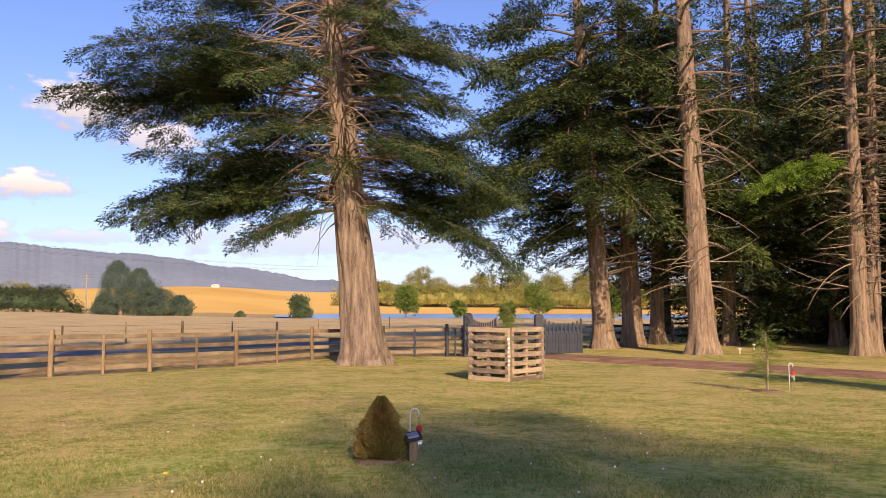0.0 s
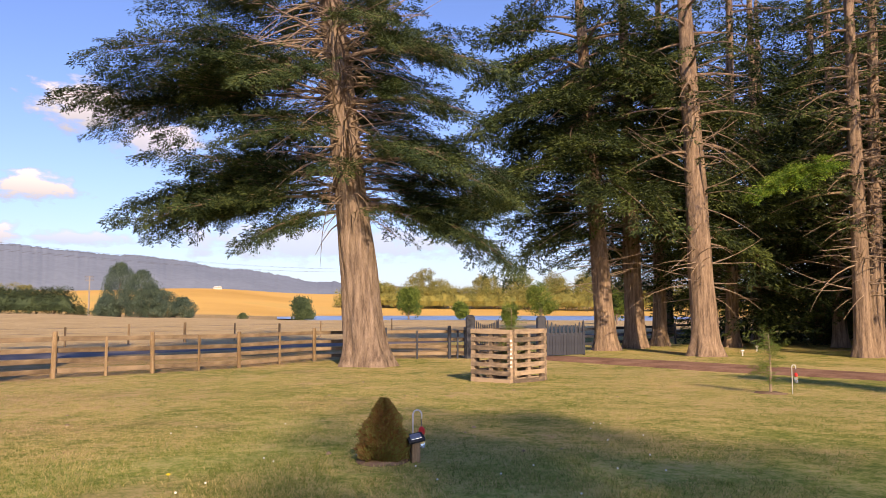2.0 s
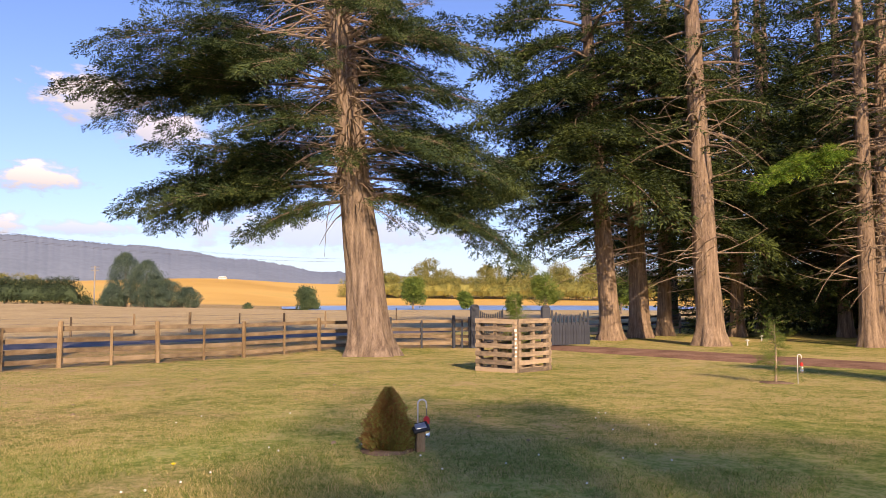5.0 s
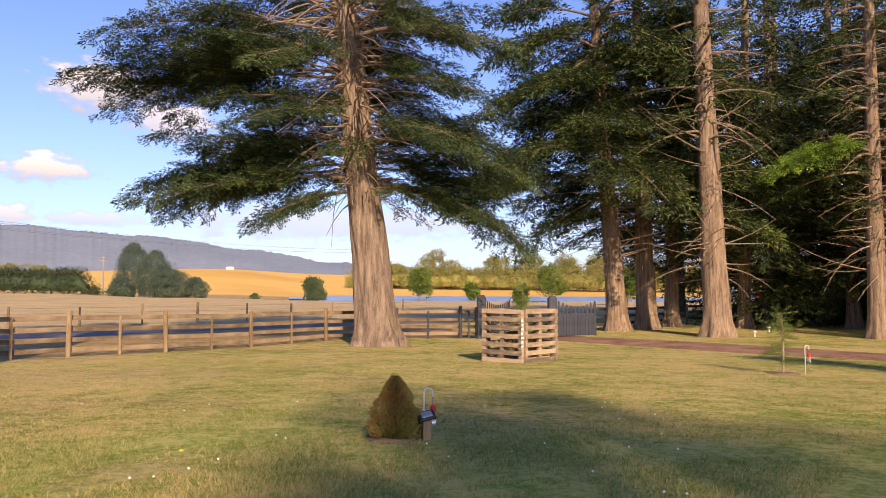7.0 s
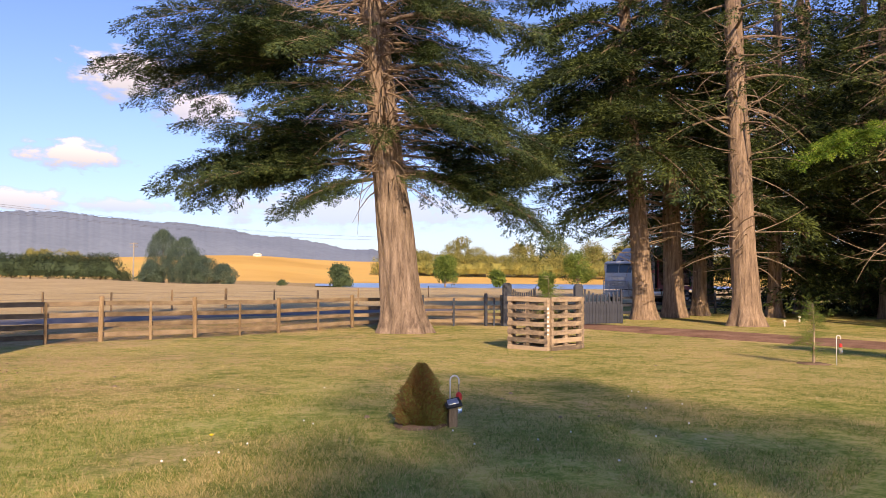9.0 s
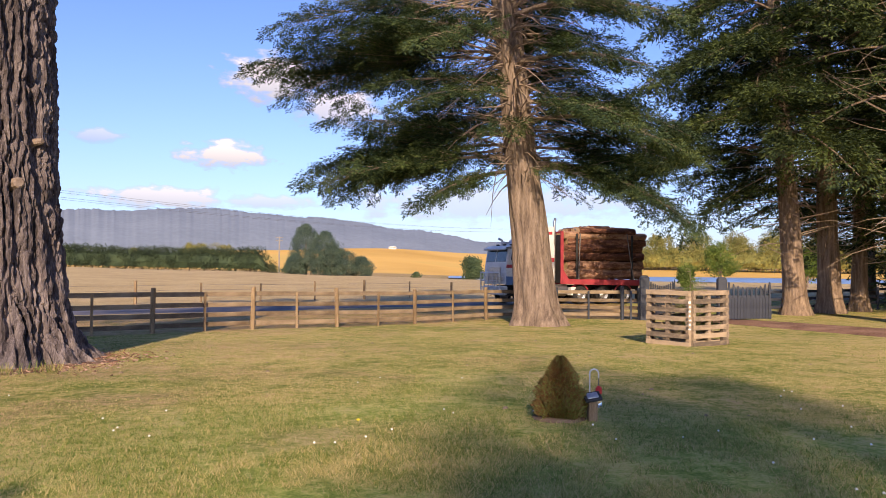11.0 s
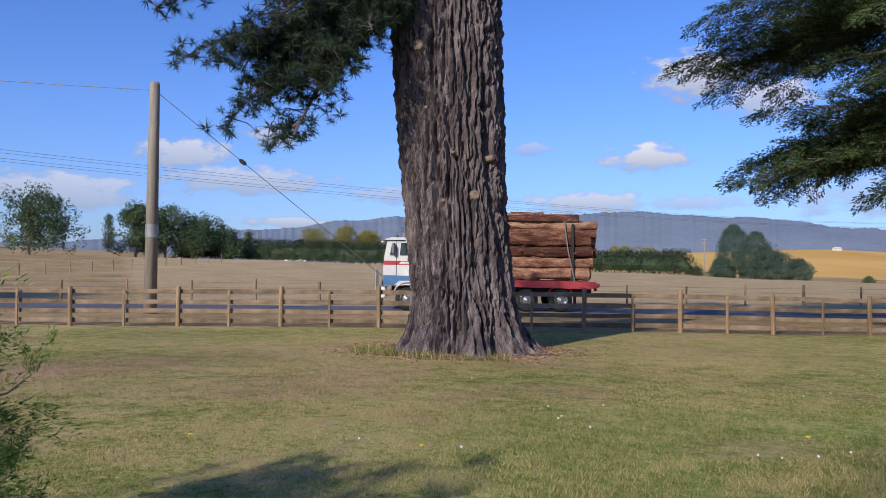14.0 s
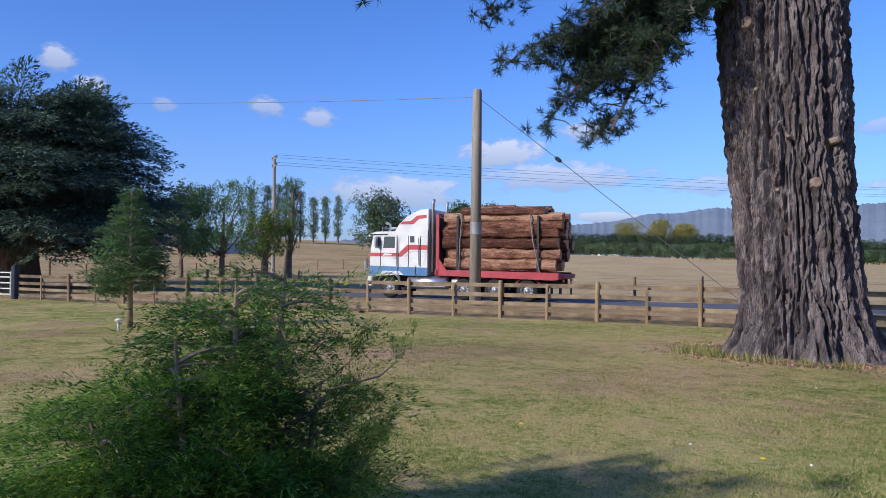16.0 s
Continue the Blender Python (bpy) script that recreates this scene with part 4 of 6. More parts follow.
# ---------------------------------------------------------------- gate
def gate():
    z = ground_z(4, 27)
    for x, y in ((2.95, 27.05), (5.85, 27.9)):
        t = thing("gate_post", (x, y, ground_z(x, y)), "thick square dark blue-grey gate post with chamfered top", "gate post", "gate posts")
        part("shaft", Geo().box((0, 0, 0.72), (0.34, 0.34, 1.74), None, 0.03), M_darkpaint, t)
        part("cap", Geo().prism([(-0.15, 1.59), (0.15, 1.59), (0.09, 1.66), (-0.09, 1.66)], -0.15, 0.15), M_darkpaint, t)
    for (x, y), (u, v), solid in (((3.1, 27.2), (4.35, 29.3), False), ((6.05, 27.85), (7.75, 28.5), True)):
        L = math.hypot(u - x, v - y)
        yaw = math.degrees(math.atan2(v - y, u - x))
        t = thing("picket_gate", pose(x, y, ground_z(x, y) + 0.06, 0, 0, yaw), "dark blue-grey timber picket gate leaf standing open", "gate", "gate leaves")
        for h in (0.2, 0.86):
            part("rail", Geo().box((L / 2, 0.035, h), (L, 0.045, 0.1), None, 0.006), M_darkpaint, t)
        n = int(L / 0.17)
        for i in range(n):
            px = 0.06 + (L - 0.12) * i / (n - 1)
            top = 1.42 - 0.22 * math.sin(math.pi * i / (n - 1))
            g = Geo().prism([(-0.035, 0.75 if solid else 0.08), (0.035, 0.75 if solid else 0.08), (0.035, top - 0.05), (0, top), (-0.035, top - 0.05)], -0.012, 0.012)
            part("picket", g, M_darkpaint, t, at=(px, 0, 0))
        if solid:
            nb = int(L / 0.13)
            for i in range(nb):
                part("board", Geo().box((0, 0, 0.42), (L / nb - 0.008, 0.022, 0.78), None, 0.004), M_darkpaint, t, at=(L / nb * (i + 0.5), -0.02, 0))
        part("end_stile", Geo().box((L - 0.04, 0.03, 0.66), (0.08, 0.06, 1.3), None, 0.006), M_darkpaint, t)


gate()


# ---------------------------------------------------------------- pallets round a young tree
def pallet(m, group="pallet box"):
    t = thing("pallet", m, "weathered wooden pallet stood on edge round a young tree", "pallet", group)
    for z in (0.05, 0.23, 0.41, 0.60, 0.79, 0.98, 1.16):
        part("slat", Geo().box((0, 0, 0), (1.12, 0.02, 0.105), None, 0.004), M_pallet, t, at=pose(0, -0.055, z, 0, random.uniform(-0.5, 0.5), 0))
    for z in (0.06, 0.6, 1.14):
        part("back_slat", Geo().box((0, 0, 0), (1.12, 0.02, 0.105), None, 0.004), M_pallet, t, at=(0, 0.055, z))
    for x in (-0.51, 0, 0.51):
        part("bearer", Geo().box((0, 0, 0.605), (0.09, 0.088, 1.2), None, 0.004), M_pallet, t, at=(x, 0, 0))
    return t


def pallet_box():
    f = Vector((2.78, 15.25, 0))
    l = Vector((1.92, 16.05, 0))
    r = Vector((3.80, 16.2, 0))
    z = ground_z(2.8, 15.9)
    for a, b in ((l, f), (f, r), (r, l + (r - f)), (l + (r - f), l)):
        c = (a + b) / 2
        d = b - a
        yaw = math.degrees(math.atan2(d.y, d.x))
        pallet(pose(c.x, c.y, z, 0, 0, yaw) @ pose(0, 0.065, 0))
    # the sheltered tree
    x, y = 2.95, 16.3
    young_tree("fruit_tree", x, y, 1.72, 0.46, M_sapling, "young leafy tree inside the pallets", 61)
    # faded painted mark on the corner bearer
    t = thing("painted_mark", pose(f.x - 0.02, f.y - 0.06, z, 0, 0, 0), "faded white lettering sprayed on the pallet corner", "marking")
    for i, (w, h) in enumerate([(0.05, 0.03), (0.04, 0.05), (0.055, 0.035), (0.035, 0.05), (0.05, 0.04), (0.04, 0.03), (0.05, 0.05)]):
        part("bar", Geo().box((0, 0, 0), (w, 0.006, h)), M_rock, t, at=(0.004 * (i % 3), -0.05, 0.40 + i * 0.095))


def leafy(places, c, n, spread, size, rand):
    for i in range(n):
        d = Vector((rand.gauss(0, 1), rand.gauss(0, 1), rand.gauss(0, 1))).normalized()
        q = Vector(c) + Vector((d.x * spread[0], d.y * spread[1], d.z * spread[2])) * rand.uniform(0.45, 1.0) ** 0.5
        places.append((q.x, q.y, q.z, d.x, d.y, d.z * 0.5, size * rand.uniform(0.6, 1.3)))


def young_tree(name, x, y, H, w, mat, label, seed, templates=None, group=""):
    rand = random.Random(seed)
    t = thing(name, (x, y, ground_z(x, y)), label, "tree", group)
    st = Geo().tube([(0, 0, -0.05), (rand.uniform(-0.02, 0.02), 0, H * 0.5), (0, 0, H * 0.97)], [0.02 + H * 0.007, 0.012 + H * 0.004, 0.005], 7)
    places = []
    h = H * 0.18
    while h < H:
        L = w * (1.1 - 0.85 * h / H) * rand.uniform(0.6, 1.1)
        pts = bough_points((0, 0, h), rand.uniform(0, 360), L, 0.4, 0.3, 5, rand)
        st.tube(pts, [0.008, 0.006, 0.005, 0.004, 0.002], 4, False)
        for j in range(3 + int(L / 0.05)):
            p = pts[min(4, 1 + int(rand.random() * 4))]
            d = Vector((rand.gauss(0, 1), rand.gauss(0, 1), rand.gauss(0.2, 0.6)))
            places.append((p.x, p.y, p.z, d.x, d.y, d.z, rand.uniform(0.6, 1.1)))
        h += 0.055
    part("stem", st, M_twig, t)
    part("crown", scatter_mesh("crown", places, templates or SPRAYS_FINE, mat), None, t)
    return t


pallet_box()


# ---------------------------------------------------------------- dwarf conifer, bird feeders, small lights
def dirt_ring(x, y, r, label):
    vs, fs = [(0, 0, 0.03)], []
    n = 26
    for k, f in ((1, 0.55), (2, 0.85), (3, 1.0)):
        for j in range(n):
            a = 2 * math.pi * j / n
            rr = r * f * (1 + (0.12 if r < 1 else 0.4) * noise.noise((math.cos(a) * 2, math.sin(a) * 2, x)))
            px, py = rr * math.cos(a), rr * math.sin(a)
            vs.append((px, py, (0.026, 0.016, -0.03)[k - 1] + 0.02 * noise.noise((px * 8, py * 8, 1)) + ground_z(x + px, y + py) - ground_z(x, y)))
    for j in range(n):
        fs.append((0, 1 + j, 1 + (j + 1) % n))
        for k in range(2):
            a, b = 1 + k * n + j, 1 + k * n + (j + 1) % n
            fs.append((a, a + n, b + n, b))
    g = Geo().add(vs, fs)
    ob = part("soil", g, M_dirt, at=(x, y, ground_z(x, y)), smooth=True)
    tagged(ob, label, "soil", kind="structure")


def dwarf_conifer(x, y):
    rand = random.Random(8)
    t = thing("dwarf_conifer", (x, y, ground_z(x, y)), "cone-shaped dwarf conifer browned on one side in a ring of soil", "shrub")
    part("stem", Geo().tube([(0, 0, -0.05), (0, 0, 0.5)], [0.03, 0.01], 7), M_twig, t)
    part("inner_foliage", Geo().tube([(0, 0, 0.03), (0, 0, 0.12), (0, 0, 0.24), (0, 0, 0.38), (0, 0, 0.46)], [0.10, 0.128, 0.112, 0.058, 0.01], 14), M_dwarf, t, smooth=True)
    tufts = Geo()
    for i in range(9000):
        z = 0.015 + 0.535 * rand.random() ** 1.1
        a = rand.uniform(0, 2 * math.pi)
        prof = 0.222 * (1 - min(1, z / 0.56) ** 2.1) * (0.84 + 0.2 * smooth01(0, 0.12, z)) + 0.006
        r = prof * (0.80 + 0.20 * rand.random()) * (1 + 0.42 * noise.noise((math.cos(a) * 3.4, math.sin(a) * 3.4, z * 12)))
        p = Vector((r * math.cos(a), r * math.sin(a), z))
        d = Vector((math.cos(a), math.sin(a), 0.7 + rand.uniform(-0.5, 0.7))).normalized() * rand.uniform(0.018, 0.040)
        for k in range(3):
            side = Vector((rand.gauss(0, 1), rand.gauss(0, 1), rand.gauss(0, 1))).normalized() * 0.011
            tip = p + d + side * 0.8
            tufts.add([tuple(p - side), tuple(p + side), tuple(tip)], [(0, 1, 2)])
    part("crown", tufts, M_dwarf, t)


def feeder(x, y, yaw, H=0.62):
    t = thing("bird_feeder", pose(x, y, ground_z(x, y), 0, 0, yaw), "white shepherd's hook holding a small glass bird feeder with red top", "bird feeder", "bird feeders")
    pts = [(0, 0, -0.1), (0, 0, H - 0.04)] + [(0.04 - 0.04 * math.cos(a), 0, H - 0.04 + 0.04 * math.sin(a)) for a in (0.5, 1.0, 1.57, 2.1, 2.7, 3.14)] + [(0.08, 0, H - 0.08)]
    part("hook", Geo().tube(pts, 0.008, 6), M_white, t, smooth=True)
    f = part("jar", Geo().tube([(0, 0, 0), (0, 0, 0.01), (0, 0, 0.09), (0, 0, 0.13)], [0.018, 0.032, 0.033, 0.018], 10), M_clear, t, at=(0.08, 0, H - 0.345), smooth=True)
    part("cap", Geo().tube([(0, 0, 0), (0, 0, 0.05), (0, 0, 0.07)], [0.030, 0.030, 0.01], 10), M_feed_red, f, "red plastic cap", at=(0, 0, 0.125))
    part("link", Geo().tube([(0, 0, 0), (0, 0, 0.085)], 0.004, 5), M_wire, f, at=(0, 0, 0.185))


def solar_post(x, y):
    t = thing("solar_light", pose(x, y, ground_z(x, y), 0, 0, 12), "small solar panel light on a square timber peg", "garden light")
    part("peg", Geo().box((0, 0, 0.07), (0.08, 0.08, 0.26), None, 0.006), M_post, t)
    h = part("panel", Geo().box((0, 0, 0), (0.15, 0.13, 0.025), None, 0.005), M_black, t, "tilted dark solar panel", at=pose(0, -0.01, 0.214, 24, -10, 0))
    part("lens", Geo().box((0, 0, 0.016), (0.10, 0.08, 0.008), None, 0.002), M_chrome, h, "pale shiny cell")


def path_light(x, y):
    t = thing("path_light", (x, y, ground_z(x, y)), "small white garden light standing in the grass", "garden light", "path lights")
    part("stake", Geo().tube([(0, 0, -0.05), (0, 0, 0.2)], 0.03, 8), M_white, t)
    part("head", Geo().tube([(0, 0, 0.2), (0, 0, 0.23), (0, 0, 0.27)], [0.07, 0.09, 0.03], 10), M_rock, t)


dirt_ring(0.18, 5.62, 0.27, "bare soil round the dwarf conifer")
dwarf_conifer(0.19, 5.66)
solar_post(0.475, 5.58)
feeder(0.455, 5.69, 0, 0.45)
dirt_ring(-8.70, 9.22, 2.0, "reddish soil and fallen needles round the pine")
dirt_ring(7.5, 12.9, 0.33, "bare soil round the sapling")
young_tree("sapling", 7.5, 12.9, 1.18, 0.34, M_sapling, "thin pale green conifer sapling in a ring of soil", 62)
feeder(7.86, 12.75, 0, 0.56)
for x, y in ((15.0, 30.0), (20.4, 28.2), (-17.9, -1.3), (17.4, 33.6)):
    path_light(x, y)


# ---------------------------------------------------------------- foreground shrub and the young conifer
def feathery_shrub(x, y):
    rand = random.Random(12)
    t = thing("conifer_shrub", (x, y, ground_z(x, y)), "loose feathery bright green conifer shrub on the near lawn", "shrub")
    limbs, places, inner = Geo(), [], []
    away = Vector((-0.42, -0.9, 0))
    # leaders: foot, height, half width, boughs
    for cx, cy, H, w, n in ((0.02, 0.20, 1.46, 0.24, 30), (0.0, 0.0, 1.38, 0.30, 34), (0.05, -0.24, 1.06, 0.44, 34), (0.02, 0.36, 0.84, 0.34, 26), (0.0, -0.54, 0.72, 0.40, 26), (-0.05, -0.85, 0.50, 0.36, 18), (0.15, 0.5, 0.5, 0.26, 14)):
        limbs.tube([(cx * 0.3, cy * 0.3, -0.05), (cx * 0.8, cy * 0.8, H * 0.4), (cx, cy, H * 0.9)], [0.03, 0.02, 0.006], 6)
        for i in range(n):
            a = rand.uniform(0, 6.283)
            f = 0.1 + 0.87 * (i + rand.random()) / n
            L = w * (1.2 - f * 0.8) * rand.uniform(0.6, 1.25) + 0.08
            lift = rand.uniform(0.25, 0.75)
            p = Vector((cx * (0.3 + 0.7 * f), cy * (0.3 + 0.7 * f), H * f * 0.86))
            d = (Vector((math.cos(a), math.sin(a), 0)) + away * 0.35).normalized()
            sd = Vector((-d.y, d.x, 0))
            pts = [p + d * L * u + Vector((0, 0, L * (lift * u - 0.5 * u * u))) for u in (0, 0.25, 0.5, 0.75, 1.0)]
            limbs.tube(pts, [0.010, 0.008, 0.006, 0.004, 0.002], 5, False)
            m = max(6, int(L / 0.028))
            for j in range(m):
                u = 0.15 + 0.85 * (j + rand.random()) / m
                k = min(3, int(u * 4))
                q = pts[k].lerp(pts[k + 1], u * 4 - k)
                e = d * rand.uniform(0.5, 1.1) + sd * rand.uniform(-0.9, 0.9) + Vector((0, 0, rand.uniform(-0.25, 0.45))) + away * 0.2
                size = rand.uniform(0.6, 1.2) * (1.1 - 0.3 * u)
                places.append((q.x, q.y, q.z, e.x, e.y, e.z, size))
            # inner sprays, drawn in darker foliage to put the shrub's inner shade into colour
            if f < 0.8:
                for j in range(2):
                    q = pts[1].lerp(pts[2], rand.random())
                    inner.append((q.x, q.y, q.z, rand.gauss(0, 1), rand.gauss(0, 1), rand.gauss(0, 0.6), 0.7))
    # upright curling tips on the side towards the drive
    for i in range(16):
        p = Vector((rand.uniform(-0.1, 0.25), rand.uniform(0.36, 0.66), rand.uniform(0.35, 0.85)))
        limbs.tube([(0.03, 0.2, p.z * 0.8), p - Vector((0, 0.08, 0.06)), p], [0.005, 0.004, 0.002], 5, False)
        for j in range(6):
            places.append((p.x, p.y, p.z, rand.uniform(-0.3, 0.3), rand.uniform(-0.2, 0.6), rand.uniform(0.5, 1.0), rand.uniform(0.3, 0.55)))
    tagged(part("branchwork", limbs, M_twig, t), kind="stuff")
    part("crown", scatter_mesh("crown", places, PLUMES, M_shrub), None, t, "feathery plumes with yellow-green tips")
    part("inner_crown", scatter_mesh("inner_crown", inner, PLUMES, M_young), None, t, "inner sprays in a darker green for the shade inside")


feathery_shrub(-2.98, -0.88)


def cone_tree(x, y, H, w, mat, label, seed, name="young_conifer"):
    rand = random.Random(seed)
    t = thing(name, (x, y, ground_z(x, y)), label, "tree")
    part("trunk", Geo().tube([(0, 0, -0.1), (0.04, 0, H * 0.4), (0, 0, H * 0.98)], [0.07, 0.05, 0.01], 8), M_twig, t, smooth=True)
    places, limbs = [], Geo()
    h = H * 0.22
    while h < H:
        L = w * (1.05 - h / H) ** 0.85 * rand.uniform(0.65, 1.15) + 0.03
        if h < H * 0.3:
            L *= 0.7
        pts = bough_points((0, 0, h), rand.uniform(0, 360), L, 0.55, 0.25, 6, rand)
        limbs.tube(pts, [0.014, 0.012, 0.01, 0.007, 0.005, 0.003], 4, False)
        foliate(places, pts, rand, 0.15, 0.3, 0.66 * (1.15 - 0.8 * h / H), 0.1, None, 0.13, 0.2 * (1.1 - h / H))
        h += 0.03
    tagged(part("branchwork", limbs, M_twig, t), kind="stuff")
    part("crown", scatter_mesh("crown", places, SPRAYS, mat), None, t)


cone_tree(-18.9, -1.05, 3.3, 0.82, M_young, "young dense blue-green conifer with a bare foot on the lawn", 71)


# ---------------------------------------------------------------- broad trees, far and near
def broad_tree(x, y, H, w, mat, label, seed, trunk=0.3, n=260, size=1.0, name="broadleaf_tree", lean=0.0, group="", skew=0.0, z=None):
    rand = random.Random(seed)
    t = thing(name, (x, y, ground_z(x, y) if z is None else z), label, "tree", group)
    tr, places = Geo(), []
    r0 = 0.03 * H
    tr.tube([(0, 0, -0.2), (lean * 0.3, 0, H * trunk), (lean, 0, H * 0.75)], [r0 * 1.2, r0 * 0.8, r0 * 0.3], 8)
    blobs = 15
    for i in range(blobs):
        a = rand.uniform(0, 2 * math.pi)
        f = rand.uniform(0, 1)
        cz = H * (trunk + 0.12 + (0.80 - trunk) * f)
        rr = w * 0.5 * (1 - 0.45 * f) * rand.uniform(0.35, 0.7)
        c = (lean + rr * math.cos(a) + skew * f, rr * math.sin(a), cz)
        tr.tube([(lean * 0.5, 0, H * trunk * 1.1), ((lean + c[0]) / 2, c[1] / 2, cz * 0.8), c], [r0 * 0.35, r0 * 0.2, r0 * 0.08], 5, False)
        s = w * rand.uniform(0.17, 0.27)
        leafy(places, c, int(n * 1.5) // blobs, (s, s, s * 0.75), size, rand)
    part("trunk", tr, M_bark, t)
    part("crown", scatter_mesh("crown", places, CLUMPS, mat), None, t)
    return t


def polar(a, r):
    return r * math.sin(radians(a)), r * math.cos(radians(a))


def poplar(a, r, H, seed):
    x, y = polar(a, r)
    rand = random.Random(seed)
    t = thing("poplar_tree", (x, y, ground_z(x, y)), "tall slender poplar on the paddock rise", "tree", "row of poplars")
    part("trunk", Geo().tube([(0, 0, -0.3), (0, 0, H * 0.9)], [0.3, 0.08], 7), M_bark, t)
    places = []
    for i in range(170):
        h = rand.uniform(0.12, 1.0)
        w = 1.45 * math.sin(min(1, h * 1.25) * 2.4) ** 0.7 if h < 0.98 else 0.2
        an = rand.uniform(0, 6.283)
        q = w * rand.uniform(0.3, 1.0)
        places.append((q * math.cos(an), q * math.sin(an), h * H, 0.3 * math.cos(an), 0.3 * math.sin(an), 1.0, rand.uniform(0.9, 1.5)))
    part("crown", scatter_mesh("crown", places, CLUMPS, M_far_leaf), None, t)


for i, (a, r, H) in enumerate([(-79.2, 207, 15.5), (-78.6, 210, 16.5), (-78.0, 212, 16), (-77.5, 214, 14.5), (-76.5, 219, 13), (-75.6, 224, 13.5), (-74.6, 230, 14.5), (-66.9, 236, 11), (-57.2, 250, 9.5), (-80.0, 203, 15), (-81.2, 200, 14)]):
    poplar(a, r, H, 100 + i)

far = "trees scattered over the paddocks"
for i, (a, r, H, w, mat, trunk, lab) in enumerate([
        (-72.0, 150, 11.4, 17.0, M_far_leaf, 0.10, "broad round deciduous tree in the paddock"),
        (-65.2, 160, 9.9, 11.0, M_far_leaf, 0.06, "dark rounded tree of a paddock clump"), (-63.2, 161, 9.7, 11.0, M_far_leaf, 0.06, "dark rounded tree of a paddock clump"),
        (-61.3, 163, 8.6, 11.0, M_far_leaf, 0.06, "dark rounded tree of a paddock clump"), (-59.2, 165, 8.1, 11.0, M_far_leaf, 0.06, "dark rounded tree of a paddock clump"),
        (-52.3, 270, 12, 13, M_far_gold, 0.15, "pale green tree behind the hedge"), (-50.2, 272, 14, 14, M_far_gold, 0.15, "pale green tree behind the hedge"), (-48.2, 275, 12, 13, M_far_gold, 0.15, "pale green tree behind the hedge"),
        (-28.5, 270, 6.5, 14, M_far_gold, 0.05, "pale green tree behind the hedge"), (-26.8, 275, 6.0, 12, M_far_gold, 0.05, "pale green tree behind the hedge"),
        (-33.0, 260, 6.0, 5, M_far_gold, 0.05, "pale green tree behind the hedge"),
        (-7.6, 150, 4.0, 4.6, M_far_leaf, 0.05, "small round bush beside the pond"), (0.6, 150, 6.0, 5.4, M_broad, 0.25, "small round leafy tree beside the pond"),
        (4.7, 150, 3.6, 2.6, M_broad, 0.2, "small leafy tree beside the pond"), (11.0, 118, 6.2, 6.0, M_broad, 0.15, "bright green leafy tree beyond the gate"),
        (8.7, 85, 2.3, 1.9, M_broad, 0.2, "small leafy bush beyond the gate"), (16.8, 95, 4.2, 3.5, M_broad, 0.1, "green leafy tree beyond the shelterbelt")]):
    x, y = polar(a, r)
    broad_tree(x, y, H, w, mat, lab, 200 + i, trunk, (430 if w > 10 else 250) if r > 100 else 200, 1.5 if r > 140 else 0.9, group=far)

def mound_tree(x, y, H, w, mat, label, seed, size, n, group, pointed=1.6):
    """A bushy tree in leaf to the ground: clumps over a domed outline with bulges, round a darker inside."""
    rand = random.Random(seed)
    t = thing("bushy_tree", (x, y, ground_z(x, y)), label, "tree", group)
    part("trunk", Geo().tube([(0, 0, -0.2), (0, 0, H * 0.7)], [0.035 * H, 0.01 * H], 7), M_bark, t)
    places = []
    for i in range(n):
        f, a = rand.random() ** 0.85, rand.uniform(0, 6.283)
        r = w * 0.5 * max(0.04, 1 - f ** pointed) ** 0.6 * (0.72 + 0.28 * smooth01(0, 0.25, f))
        r *= 1 + 0.55 * noise.noise((math.cos(a) * 1.7, math.sin(a) * 1.7, f * 3.4 + seed))
        r *= rand.uniform(0.55, 1.0)
        places.append((r * math.cos(a), r * math.sin(a), H * (0.02 + 0.96 * f), math.cos(a), math.sin(a), rand.uniform(0.2, 1.2), size * rand.uniform(0.6, 1.25)))
    part("crown", scatter_mesh("crown", places, CLUMPS, mat), None, t)


# the dark conifer clump in the hay paddock
for i, (a, r, H, w, k) in enumerate([(-20.6, 143, 9.8, 7.2, 2.6), (-19.2, 138, 8.2, 7.6, 2.8), (-17.8, 139, 4.8, 7.0, 2.8), (-16.3, 139, 3.5, 4.4, 3.2), (-18.6, 136.5, 5.2, 6.5, 2.6), (-21.4, 139, 3.6, 4.4, 2.6)]):
    x, y = polar(a, r)
    mound_tree(x, y, H, w, M_macrocarpa, "dark bushy conifer of the paddock clump", 260 + i, 0.85, int(160 + 75 * H), "paddock clump", k)
for i, (a, H, w) in enumerate(((-23.2, 1.6, 3.4), (-21.9, 1.8, 3.0), (-12.0, 1.0, 2.0))):
    x, y = polar(a, 145)
    mound_tree(x, y, H, w, M_far_leaf, "low dark shrub in the paddock", 280 + i, 0.6, 110, "paddock shrubs", 2.4)


